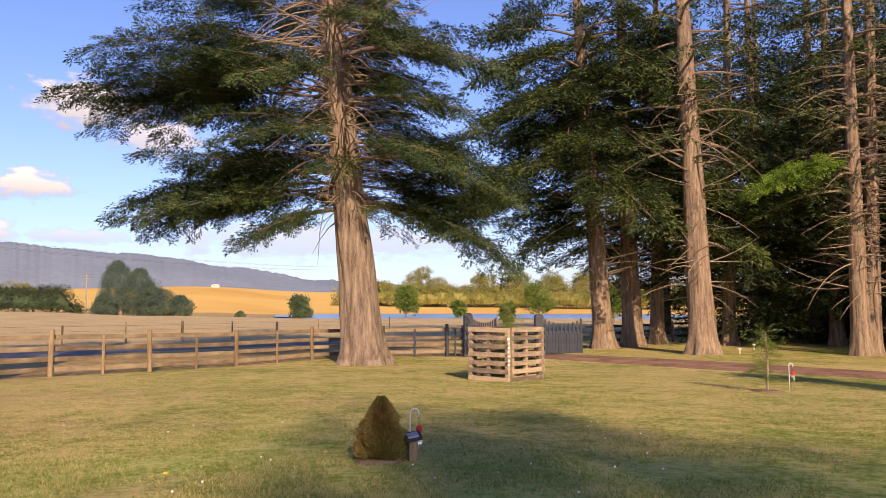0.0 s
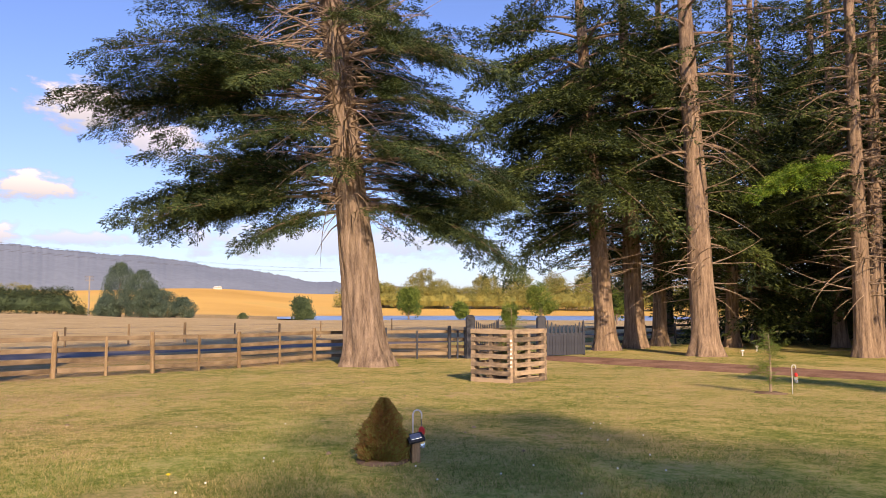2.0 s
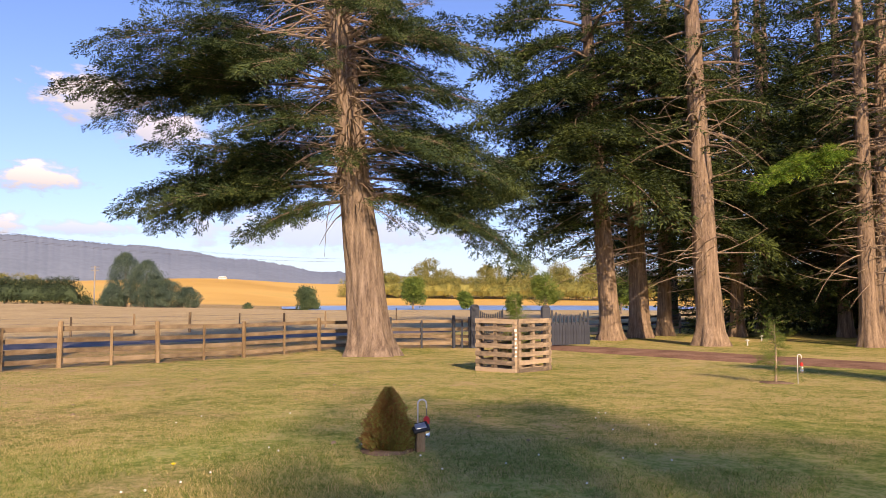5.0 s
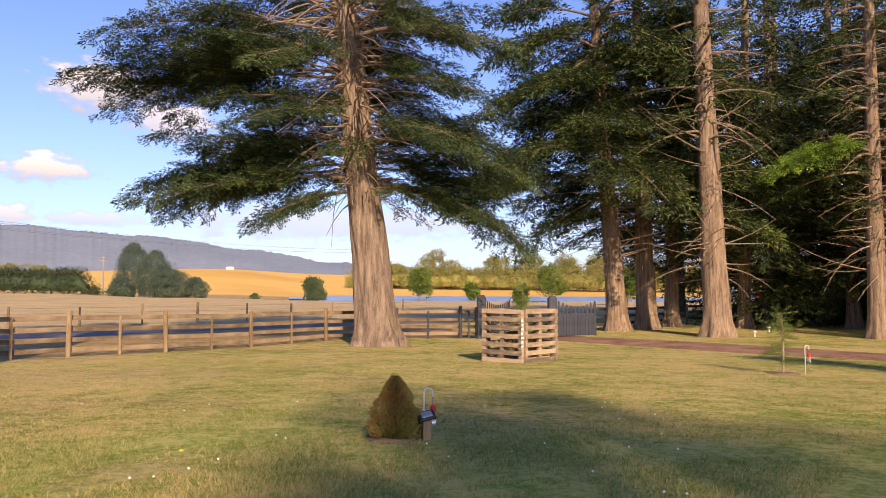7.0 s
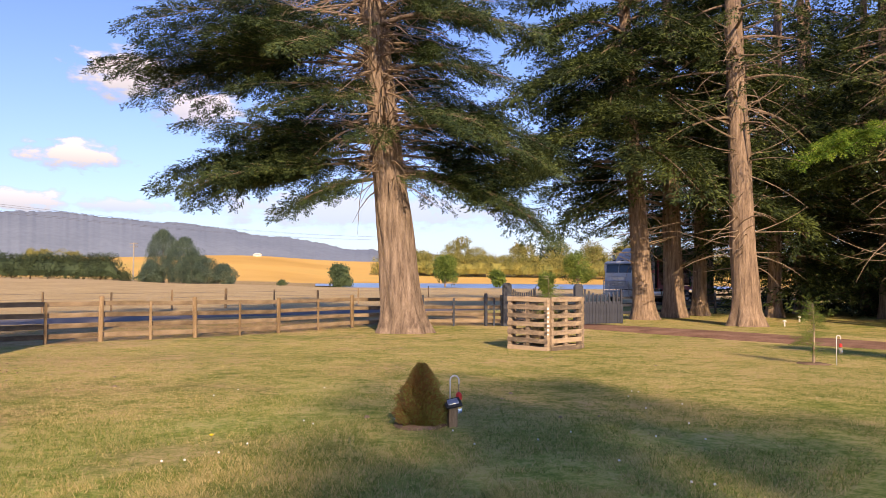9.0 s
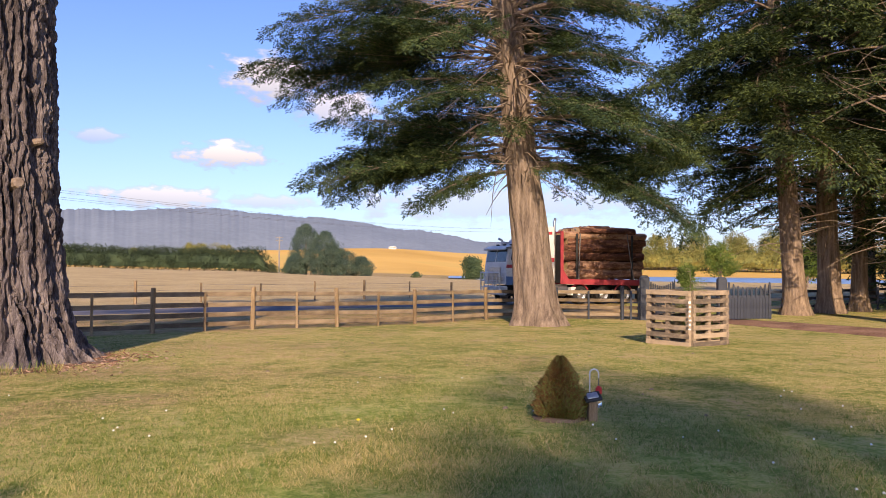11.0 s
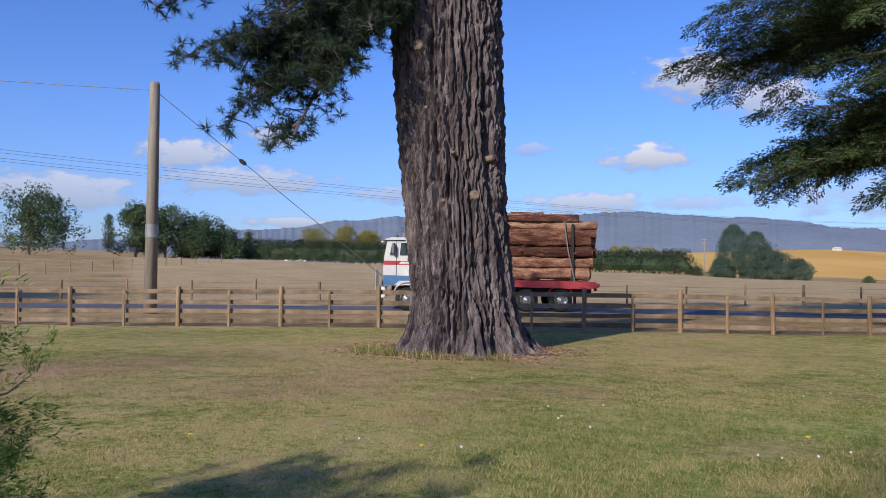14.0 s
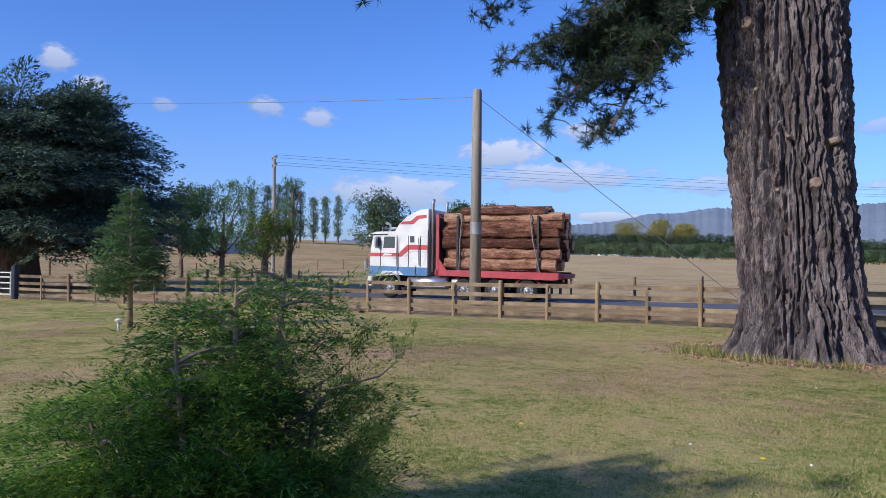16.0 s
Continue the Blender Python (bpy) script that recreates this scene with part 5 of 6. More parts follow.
def hedge(a0, a1, r0, r1, h, w, label, mat, seed, big=1.0):
    rand = random.Random(seed)
    x, y = polar((a0 + a1) / 2, (r0 + r1) / 2)
    z = ground_z(x, y)
    t = thing("hedge", (x, y, z), label, "hedge", "paddock hedges")
    places, stems = [], Geo()
    L = math.hypot(polar(a0, r0)[0] - polar(a1, r1)[0], polar(a0, r0)[1] - polar(a1, r1)[1])
    n = int(L * 40 / big)
    for i in range(n):
        f = rand.random()
        px, py = polar(a0 + (a1 - a0) * f, r0 + (r1 - r0) * f)
        hh = h * (1 + 0.10 * noise.noise((f * L * 0.12, 0, seed))) * (smooth01(-0.01, 0.03, f) * smooth01(1.01, 0.97, f))
        u = rand.uniform(0.16, 1.0)
        q = w * 0.5 * math.sqrt(max(0.1, 1 - max(0, u - 0.55) ** 2 * 4))
        ox, oy = rand.uniform(-q, q), rand.uniform(-q, q)
        places.append((px + ox - x, py + oy - y, ground_z(px, py) - z + hh * u, rand.gauss(0, 1), rand.gauss(0, 1), 0.5, big * rand.uniform(0.9, 1.6)))
    core, m = Geo(), int(L / 1.2)
    ring, cf = [], []
    dx, dy = Vector((polar(a1, r1)[0] - polar(a0, r0)[0], polar(a1, r1)[1] - polar(a0, r0)[1])).normalized()
    for i in range(m + 1):
        f = i / m
        px, py = polar(a0 + (a1 - a0) * f, r0 + (r1 - r0) * f)
        gz = ground_z(px, py) - z
        hh = h * (0.78 + 0.10 * noise.noise((f * L * 0.12, 0, seed)) + 0.06 * noise.noise((f * L * 0.9, 2, seed))) * (0.55 + 0.45 * smooth01(0, 0.02, f) * smooth01(1, 0.98, f))
        for o, u in ((-0.42, 0.2), (-0.5, 0.5), (-0.4, 0.85), (0, 1.0), (0.4, 0.85), (0.5, 0.5), (0.42, 0.2)):
            k = w * o * (0.78 + 0.2 * noise.noise((f * L * 0.5, u * 3, seed + 9)))
            ring.append((px - x - dy * k, py - y + dx * k, gz + hh * u))
    for i in range(m):
        for j in range(6):
            cf.append((i * 7 + j, i * 7 + j + 1, i * 7 + j + 8, i * 7 + j + 7))
    part("inner_growth", core.add(ring, cf), mat, t)
    for i in range(int(L / 3)):
        f = i / (L / 3)
        px, py = polar(a0 + (a1 - a0) * f, r0 + (r1 - r0) * f)
        stems.tube([(px - x, py - y, ground_z(px, py) - z - 0.2), (px - x + 0.2, py - y, ground_z(px, py) - z + h * 0.5)], [0.16, 0.1], 5, False)
    tagged(part("stemwork", stems, M_twig, t), kind="stuff")
    part("leaves", scatter_mesh("leaves", places, CLUMPS, mat), None, t)


hedge(-62, -41, 172, 158, 4.9, 4.5, "long trimmed dark green hedge along the paddock", M_hedge, 1)
hedge(-41.1, -23.6, 158, 142, 4.2, 4.5, "long trimmed dark green hedge along the paddock", M_hedge, 2)
hedge(-4.5, 9, 330, 330, 9.0, 12, "golden-green line of trees behind the golden paddock", M_far_gold, 3, 2.2)
hedge(9, 24, 330, 310, 10.0, 12, "golden-green line of trees behind the golden paddock", M_far_gold, 4, 2.2)
for i, (a, H) in enumerate([(-1.5, 11), (1.5, 17), (3.0, 14), (6.5, 14), (9.0, 16), (12.0, 17), (14.5, 17), (17, 15)]):
    x, y = polar(a, 345)
    broad_tree(x, y, H, 17, M_far_gold, "tall golden-green tree in the far tree line", 300 + i, 0.1, 260, 2.3, group="far tree line")

# the dark macrocarpa and the small trees by the far gate
def spreading_tree():
    x, y = -47.6, -6.6
    rand = random.Random(31)
    t = thing("macrocarpa_tree", (x, y, ground_z(x, y)), "massive dark spreading macrocarpa beside the road gate", "tree")
    part("trunk", trunk_geo(8, 1.15, 0.5, (0.3, 0.5), 0.45, 24, 30, 0.08, 9, 3), M_bark, t, smooth=True)
    places, limbs = [], Geo()
    for i in range(210):
        h = 2.0 + 9.3 * rand.random()
        w = 8.4 * math.sqrt(max(0.03, 1 - ((h - 4.4) / 7.6) ** 2))
        L = w * rand.uniform(0.75, 1.0)
        pts = bough_points((0, 0, min(h, 8.5) * 0.9), rand.uniform(0, 360), L, (h - min(h, 8.5) * 0.9) / L + 0.25, 0.25, 8, rand)
        limbs.tube(pts, [0.10 * (1 - 0.85 * k / 7) for k in range(8)], 5, False)
        foliate(places, pts, rand, 0.62, 0.28, 1.7, 0.4, None, 0.62)
    tagged(part("branchwork", limbs, M_bark, t), kind="stuff")
    part("crown", scatter_mesh("crown", places, SPRAYS, M_macrocarpa), None, t, "dense dark crown with a ragged edge")


spreading_tree()
for (a, r, H, w, mat, lab, seed, trunk, n, size) in [
        (-84.6, 44, 6.0, 5.6, M_young, "feathery wind-bent tree by the roadside", 401, 0.3, 420, 0.42),
        (-81.6, 42, 4.6, 3.8, M_broad, "small leafy tree with reddish top by the roadside", 402, 0.35, 260, 0.40),
        (-81.4, 43.5, 5.0, 1.9, M_red_leaf, "small red-leaved tree by the roadside", 403, 0.5, 80, 0.34),
        (-79.6, 46, 7.0, 2.4, M_young, "thin feathery twisted tree beside the power pole", 404, 0.25, 90, 0.34),
        (-87.0, 62, 7.0, 6.0, M_far_leaf, "dark tree behind the roadside", 405, 0.2, 300, 0.8)]:
    x, y = polar(a, r)
    broad_tree(x, y, H, w, mat, lab, seed, trunk, n, size, lean=0.12 * H, group="roadside trees", skew=0.5)


# unseen trees added behind the camera to cast the shade on the near lawn
for i, (x, y, H, w, n, tr) in enumerate([(10.7, -40.0, 27.3, 6.8, 250, 0.53), (9.3, -40.6, 25.5, 5.0, 170, 0.46), (13.3, -41.0, 27.0, 5.6, 140, 0.53), (17.6, -42.5, 26.6, 5.0, 40, 0.55), (-0.4, -10.2, 6.6, 3.6, 80, 0.12), (14.2, -3.0, 12.2, 2.4, 150, 0.2)]):
    broad_tree(x, y, H, w, M_broad, "unseen leafy tree added to shade the near lawn", 500 + i, tr, n, 0.85, group="garden trees")


# ---------------------------------------------------------------- poles and wires
def pole():
    x, y = -26.8, 12.05
    z = ground_z(x, y)
    t = thing("wooden_pole", (x, y, z), "tall plain weathered timber power pole beside the road", "power pole")
    part("shaft", Geo().tube([(0, 0, -0.4), (0, 0, 8.75), (0.0, 0, 8.85)], [0.25, 0.185, 0.16], 18), M_concrete_pole, t, smooth=True)
    part("band", Geo().tube([(0, 0, 2.9), (0, 0, 3.4)], 0.238, 18, False), M_greypole, t, "grey metal sheath band")
    top = Vector((0, 0, 8.55))
    anchor = Vector((-19.6 - x, 19.9 - y, ground_z(-19.6, 19.9) - z))
    part("stay_wire", Geo().tube([top, anchor], 0.014, 5, False), M_wire, t)
    ins = top.lerp(anchor, 0.315)
    d = (anchor - top).normalized()
    part("insulator", Geo().tube([ins - d * 0.16, ins - d * 0.1, ins + d * 0.1, ins + d * 0.16], [0.03, 0.08, 0.08, 0.03], 8), M_black, t)
    far_end = Vector((-66 - x, -20 - y, 13.2 - z))
    pts = [top.lerp(far_end, i / 14) - Vector((0, 0, 0.5 * 4 * (i / 14) * (1 - i / 14))) for i in range(15)]
    part("line_wire", Geo().tube(pts, 0.015, 5, False), M_wire, t)


pole()


def cross_pole(x, y, H, name_label, arm=1.1):
    z = ground_z(x, y)
    t = thing("power_pole", (x, y, z), name_label, "power pole", "power line")
    part("shaft", Geo().tube([(0, 0, -0.3), (0, 0, H)], [0.2, 0.13], 10), M_concrete_pole, t)
    for h in (H - 0.25, H - 0.95):
        part("crossarm", Geo().box((0, 0, h), (2 * arm, 0.1, 0.12)), M_concrete_pole, t)
        for k in (-1, -0.5, 0.5, 1):
            part("insulator", Geo().tube([(0, 0, 0), (0, 0, 0.16)], [0.06, 0.05], 6), M_black, t, at=(k * arm * 0.95, 0, h + 0.06))
    return Vector((x, y, z + H))


A = cross_pole(*polar(-80.2, 70), 11.0, "timber power pole with two crossarms")
B = cross_pole(*polar(-22.6, 176), 8.6, "far timber power pole with crossarms", 0.9)
C = cross_pole(*polar(-56.5, 235), 9.5, "far timber power pole with crossarms", 0.9)
lines = thing("power_lines", A, "slack power lines strung over the paddock", "power line")
for k in (-1.0, 1.0):
    for h in (0.0, -0.7):
        a, b = A + Vector((k, 0, h)), Vector((-10.0, 190, 12.0)) + Vector((k, 0, h))
        pts = [a.lerp(b, i / 30) - Vector((0, 0, 2.4 * 4 * (i / 30) * (1 - i / 30))) - A for i in range(31)]
        part("wire", Geo().tube(pts, 0.012, 4, False), M_wire, lines)


# ---------------------------------------------------------------- far buildings and the road gate
def shed(x, y, w, d, h, yaw, label, wall, roof):
    t = thing("farm_shed", pose(x, y, ground_z(x, y) - 0.2, 0, 0, yaw), label, "shed", "farm buildings")
    part("wall", Geo().box((0, 0, h / 2), (w, d, h)), wall, t)
    part("roof", Geo().prism([(-w / 2 - 0.3, h), (w / 2 + 0.3, h), (0, h + w * 0.22)], -d / 2 - 0.3, d / 2 + 0.3), roof, t)
    part("door", Geo().box((0, -d / 2 - 0.03, h * 0.4), (w * 0.3, 0.06, h * 0.8)), roof, t)


shed(*polar(-82.4, 120), 7, 9, 1.6, 20, "low blue-roofed farm shed in the far paddock", M_hay, M_roof)
shed(*polar(-13.9, 430), 3.4, 3.0, 1.2, 60, "small white farmhouse on the golden hill", M_rock, M_rock)
shed(*polar(-53.6, 240), 9, 7, 2.8, 30, "small pale farmhouse behind the trees", M_rock, M_roof)


def farm_gate():
    x, y, u, v = -36.72, -5.52, -40.6, -10.6
    L = math.hypot(u - x, v - y)
    yaw = math.degrees(math.atan2(v - y, u - x))
    t = thing("farm_gate", pose(x, y, ground_z(x, y), 0, 0, yaw), "pale metal farm gate closed beside the road fence", "gate")
    for z in (0.2, 0.45, 0.7, 0.95, 1.15):
        part("bar", Geo().tube([(0.1, 0, z), (L, 0, z)], 0.03, 6), M_rock, t)
    for px in (0.1, L):
        part("stile", Geo().tube([(px, 0, 0.15), (px, 0, 1.2)], 0.03, 6), M_rock, t)
    for px in (-0.12, L + 0.2):
        part("gate_post", Geo().tube([(px, 0, -0.3), (px, 0, 1.45)], 0.14, 10), M_darkpaint, t)


farm_gate()


# ---------------------------------------------------------------- the log truck
# its space: x runs back from the front bumper, y across (negative: the side towards the lawn), z up from the road
def truck():
    t = thing("log_truck", (0, 0, 0), "white cab-over log truck with red stripes and blue skirts", "truck")
    rand = random.Random(77)
    W = 1.22
    # cab shell
    side = [(0.16, 1.12), (0.13, 1.75), (0.17, 2.35), (0.32, 3.14), (0.44, 3.24), (3.22, 3.30), (3.22, 1.12)]
    cab = part("cab", Geo().prism(side, -W, W), M_white, t, "white cab with red stripes and blue foot")
    part("roof_fairing", Geo().prism([(1.45, 3.26), (1.68, 3.60), (2.05, 3.94), (2.45, 4.18), (2.85, 4.32), (3.22, 4.34), (3.22, 3.28)], -W * 0.94, W * 0.94), M_white, t, "tall white roof fairing with a red sweep")
    part("sun_visor", Geo().prism([(0.02, 3.06), (0.34, 3.22), (0.36, 3.14), (0.06, 2.99)], -W * 0.98, W * 0.98), M_white, cab)
    part("windscreen", Geo().prism([(0.165, 2.36), (0.155, 2.37), (0.275, 3.03), (0.29, 3.02)], -W * 0.9, W * 0.9), M_glass, cab, "wide dark windscreen")
    part("centre_pillar", Geo().prism([(0.155, 2.34), (0.14, 2.35), (0.265, 3.05), (0.28, 3.04)], -0.03, 0.03), M_white, cab)
    for s in (-1, 1):
        y0, y1 = sorted((s * W, s * (W + 0.012)))
        y2, y3 = sorted((s * W, s * (W + 0.022)))
        part("blue_skirt", Geo().prism([(0.15, 1.10), (0.14, 1.56), (3.21, 1.50), (3.21, 1.10), (2.0, 1.10), (1.75, 1.32), (0.85, 1.32), (0.62, 1.10)], y0, y1), M_blue, cab, "blue lower panel")
        part("red_stripe", Geo().prism([(0.14, 2.02), (0.16, 2.20), (1.72, 2.20), (2.16, 2.60), (3.21, 2.60), (3.21, 2.36), (2.28, 2.36), (1.86, 2.02)], y0, y1), M_red, cab, "stepped red stripe")
        part("grey_stripe", Geo().prism([(2.0, 2.02), (2.36, 2.32), (3.21, 2.32), (3.21, 2.24), (2.4, 2.24), (2.14, 2.02)], y0, y1), M_greystripe, cab)
        part("fairing_stripe", Geo().prism([(1.72, 3.60), (1.86, 3.74), (2.3, 3.76), (2.62, 4.02), (3.12, 4.06), (3.12, 3.90), (2.72, 3.86), (2.42, 3.60)], *sorted((s * W * 0.94, s * (W * 0.94 + 0.012)))), M_red, t, "red sweep on the fairing")
        door = part("cab_door", Geo().prism([(0.74, 1.62), (0.74, 3.08), (1.58, 3.08), (1.58, 1.62)], y0, sorted((s * W, s * (W + 0.008)))[1]) if s > 0 else Geo().prism([(0.74, 1.62), (0.74, 3.08), (1.58, 3.08), (1.58, 1.62)], -W - 0.008, -W), M_white, t, "white cab door")
        part("window", Geo().prism([(0.86, 2.44), (0.92, 3.0), (1.48, 3.0), (1.48, 2.44)], y2, y3), M_glass, door, "dark side window")
        part("quarter_window", Geo().prism([(0.42, 2.44), (0.52, 2.98), (0.66, 3.0), (0.66, 2.44)], y2, y3), M_glass, cab)
        for px in (0.72, 1.60, 2.22, 2.86):
            part("seam", Geo().box((px, s * (W + 0.012), 2.3), (0.016, 0.024, 1.5)), M_black, cab)
        # black strip that draws in the dark gap of shade beneath the visor
        part("visor_shade_strip", Geo().box((0.62, s * (W + 0.010), 3.10), (1.0, 0.03, 0.06)), M_black, cab, "dark strip over the door for the shade under the visor")
        part("wheel_arch", Geo().tube([(1.2 + 0.62 * math.cos(a), s * (W + 0.005), 0.62 + 0.62 * math.sin(a)) for a in (0.3, 0.7, 1.1, 1.57, 2.05, 2.45, 2.85)], 0.035, 6), M_chrome, cab, "bright wheel arch trim")
        part("handle", Geo().box((1.48, s * (W + 0.03), 1.95), (0.16, 0.03, 0.04)), M_chrome, door)
        for px in (1.66, 2.78):
            part("grab_rail", Geo().tube([(px, s * (W + 0.05), 1.62), (px, s * (W + 0.07), 2.95)], 0.017, 6), M_chrome, cab)
        for px in (1.66, 2.6):
            part("step_rail", Geo().tube([(px, s * (W + 0.05), 1.62), (px - 0.02, s * (W + 0.05), 1.25), (px + 0.16, s * (W + 0.06), 0.95)], 0.018, 6), M_chrome, cab)
        part("sleeper_window", Geo().prism([(2.30, 2.72), (2.30, 3.02), (2.52, 3.02), (2.52, 2.72)], y2, y3), M_glass, cab)
        part("locker", Geo().prism([(2.90, 1.66), (2.90, 3.1), (3.14, 3.1), (3.14, 1.66)], *sorted((s * W, s * (W + 0.010)))), M_white, cab)
        part("wordmark", Geo().prism([(0.82, 2.06), (0.94, 2.17), (1.36, 2.15), (1.3, 2.08)], y2, y3), M_white, door, "white maker's mark")
        mir = part("mirror", Geo().box((0.56, s * (W + 0.22), 2.74), (0.10, 0.22, 0.44), None, 0.02), M_chrome, t, "chrome mirror on an arm")
        part("mirror_arm", Geo().tube([(0.6, s * W, 3.0), (0.58, s * (W + 0.24), 2.98), (0.58, s * (W + 0.24), 2.46), (0.62, s * W, 2.42)], 0.014, 6, False), M_chrome, mir)
        part("headlight", Geo().tube([(0.13, s * 0.86, 1.42), (0.06, s * 0.86, 1.42)], 0.13, 12), M_chrome, t, "round headlight")
        part("exhaust_stack", Geo().tube([(3.38, s * 0.95, 1.3), (3.38, s * 0.95, 4.62), (3.45, s * 0.95, 4.82)], [0.075, 0.075, 0.07], 10), M_chrome, t, "chrome exhaust stack", smooth=True)
        part("air_horn", Geo().tube([(0.95, s * 0.55, 3.42), (1.4, s * 0.55, 3.46)], [0.07, 0.03], 8), M_chrome, t)
        part("air_snorkel", Geo().tube([(1.15, s * 1.05, 3.2), (1.15, s * 1.05, 3.6), (0.92, s * 1.05, 3.68)], [0.06, 0.06, 0.08], 8), M_chrome, t)
        part("tank", Geo().tube([(2.1, s * 0.86, 0.78), (2.14, s * 0.86, 0.78), (4.15, s * 0.86, 0.78), (4.2, s * 0.86, 0.78)], [0.24, 0.33, 0.33, 0.24], 14), M_chrome, t, "round metal fuel tank", smooth=True)
        part("tank_step", Geo().box((3.1, s * 1.14, 0.62), (2.1, 0.14, 0.06)), M_chrome, t)
    for s in (-0.75, 0, 0.75):
        part("roof_light", Geo().box((0.72, s, 3.30), (0.14, 0.2, 0.09), None, 0.02), M_black, t)
    part("roof_rack", Geo().tube([(0.7, -1.0, 3.44), (0.7, 1.0, 3.44)], 0.02, 6).tube([(0.7, -1.0, 3.22), (0.7, -1.0, 3.44)], 0.02, 6).tube([(0.7, 1.0, 3.22), (0.7, 1.0, 3.44)], 0.02, 6), M_chrome, t)
    part("grille", Geo().box((0.11, 0, 1.72), (0.06, 1.2, 0.7), None, 0.02), M_chrome, t, "chrome grille")
    part("bumper", Geo().box((0.12, 0, 0.78), (0.28, 2.4, 0.5), None, 0.05), M_white, t)
    bar = part("bull_bar", Geo().tube([(-0.18, -1.1, 0.7), (-0.2, -1.1, 1.75), (-0.2, 1.1, 1.75), (-0.18, 1.1, 0.7)], 0.045, 8), M_chrome, t, "tubular chrome bull bar")
    for s in (-0.7, -0.25, 0.25, 0.7):
        part("upright", Geo().tube([(-0.18, s, 0.7), (-0.2, s, 1.9 if abs(s) < 0.5 else 1.75)], 0.03, 6), M_chrome, bar)
    for z in (0.95, 1.3, 1.55):
        part("cross_tube", Geo().tube([(-0.19, -1.1, z), (-0.19, 1.1, z)], 0.025, 6), M_chrome, bar)
    # chassis
    for s in (-0.42, 0.42):
        part("chassis_rail", Geo().box((5.1, s, 0.92), (9.2, 0.1, 0.26)), M_black, t)
    part("engine_block", Geo().box((1.8, 0, 0.9), (1.6, 0.9, 0.6)), M_black, t)
    part("air_tank", Geo().tube([(4.25, -0.7, 0.75), (4.25, 0.7, 0.75)], 0.16, 10), M_black, t)
    part("tool_box", Geo().box((4.6, 0, 0.72), (0.34, 2.2, 0.46), None, 0.02), M_white, t)
    # red log bed
    bed = part("log_bed", Geo().box((6.85, 0, 1.20), (6.1, 2.4, 0.16)), M_frame_red, t, "red steel log bed")
    part("side_beam", Geo().prism([(3.62, 1.14), (3.62, 1.42), (9.7, 1.36), (9.85, 1.1), (9.4, 1.02)], -1.24, -1.20), M_frame_red, bed)
    part("side_beam", Geo().prism([(3.62, 1.14), (3.62, 1.42), (9.7, 1.36), (9.85, 1.1), (9.4, 1.02)], 1.20, 1.24), M_frame_red, bed)
    head = part("headboard", Geo().box((3.74, 0, 2.55), (0.05, 2.3, 2.7)), M_black, bed, "dark mesh headboard")
    for s in (-1.18, 1.18):
        part("headboard_post", Geo().box((3.74, s, 2.62), (0.16, 0.12, 2.95), None, 0.01), M_frame_red, head, "red steel post")
        part("gusset", Geo().prism([(3.82, 1.4), (3.82, 1.95), (4.2, 1.4)], *sorted((s, s * 1.03))), M_frame_red, head)
    part("top_beam", Geo().box((3.74, 0, 4.05), (0.14, 2.4, 0.1)), M_frame_red, head)
    for px in (4.75, 8.65):
        for s in (-1.17, 1.17):
            part("stanchion", Geo().box((px, s, 2.65), (0.11, 0.09, 2.65), None, 0.01), M_black, bed, "dark steel stanchion")
    # mudguards, wheels
    for ax in (5.05, 6.6, 8.15):
        for s in (-1, 1):
            pts = [(ax + 0.66 * math.cos(a), s * 0.98, 0.52 + 0.62 * math.sin(a)) for a in (0.5, 0.9, 1.3, 1.57, 1.9, 2.3, 2.7)]
            if ax != 6.6:
                part("mudguard", Geo().tube(pts, 0.05, 6), M_frame_red, bed)
    for s in (-1, 1):
        part("mud_flap", Geo().box((9.25, s * 0.95, 0.5), (0.03, 0.5, 0.6)), M_black, t)
        part("tail_light", Geo().box((9.78, s * 0.9, 1.0), (0.06, 0.4, 0.12)), M_feed_red, t)
    tyre = Geo()
    rim = Geo()
    R, w = 0.51, 0.29
    prof = [(0.29, -w / 2), (0.44, -w / 2), (0.50, -w / 2 + 0.04), (R, -w / 2 + 0.09), (R, w / 2 - 0.09), (0.50, w / 2 - 0.04), (0.44, w / 2), (0.29, w / 2)]
    n = 32

    def lathe(g, prof, n):
        vs, fs = [], []
        for r, y in prof:
            for j in range(n):
                a = 2 * math.pi * j / n
                vs.append((r * math.cos(a), y, r * math.sin(a)))
        for i in range(len(prof) - 1):
            for j in range(n):
                a, b = i * n + j, i * n + (j + 1) % n
                fs.append((a, a + n, b + n, b))
        g.add(vs, fs)
        return g
    lathe(tyre, prof, n)
    lathe(rim, [(0.0, -0.10), (0.09, -0.10), (0.10, -0.05), (0.17, -0.03), (0.25, -0.05), (0.285, -0.13), (0.31, -0.15), (0.31, 0.15), (0.0, 0.13)], n)
    tyre_me, rim_me = tyre.mesh("tyre", M_tyre, True), rim.mesh("rim", M_chrome, True)
    holes = Geo()
    for j in range(10):
        a = 2 * math.pi * j / 10
        holes.tube([(0.21 * math.cos(a), -0.055, 0.21 * math.sin(a)), (0.21 * math.cos(a), -0.02, 0.21 * math.sin(a))], 0.032, 8)
    hole_me = holes.mesh("hand_holes", M_black)
    nuts = Geo()
    for j in range(10):
        a = 2 * math.pi * (j + 0.5) / 10
        nuts.tube([(0.135 * math.cos(a), -0.075, 0.135 * math.sin(a)), (0.135 * math.cos(a), -0.03, 0.135 * math.sin(a))], 0.016, 6)
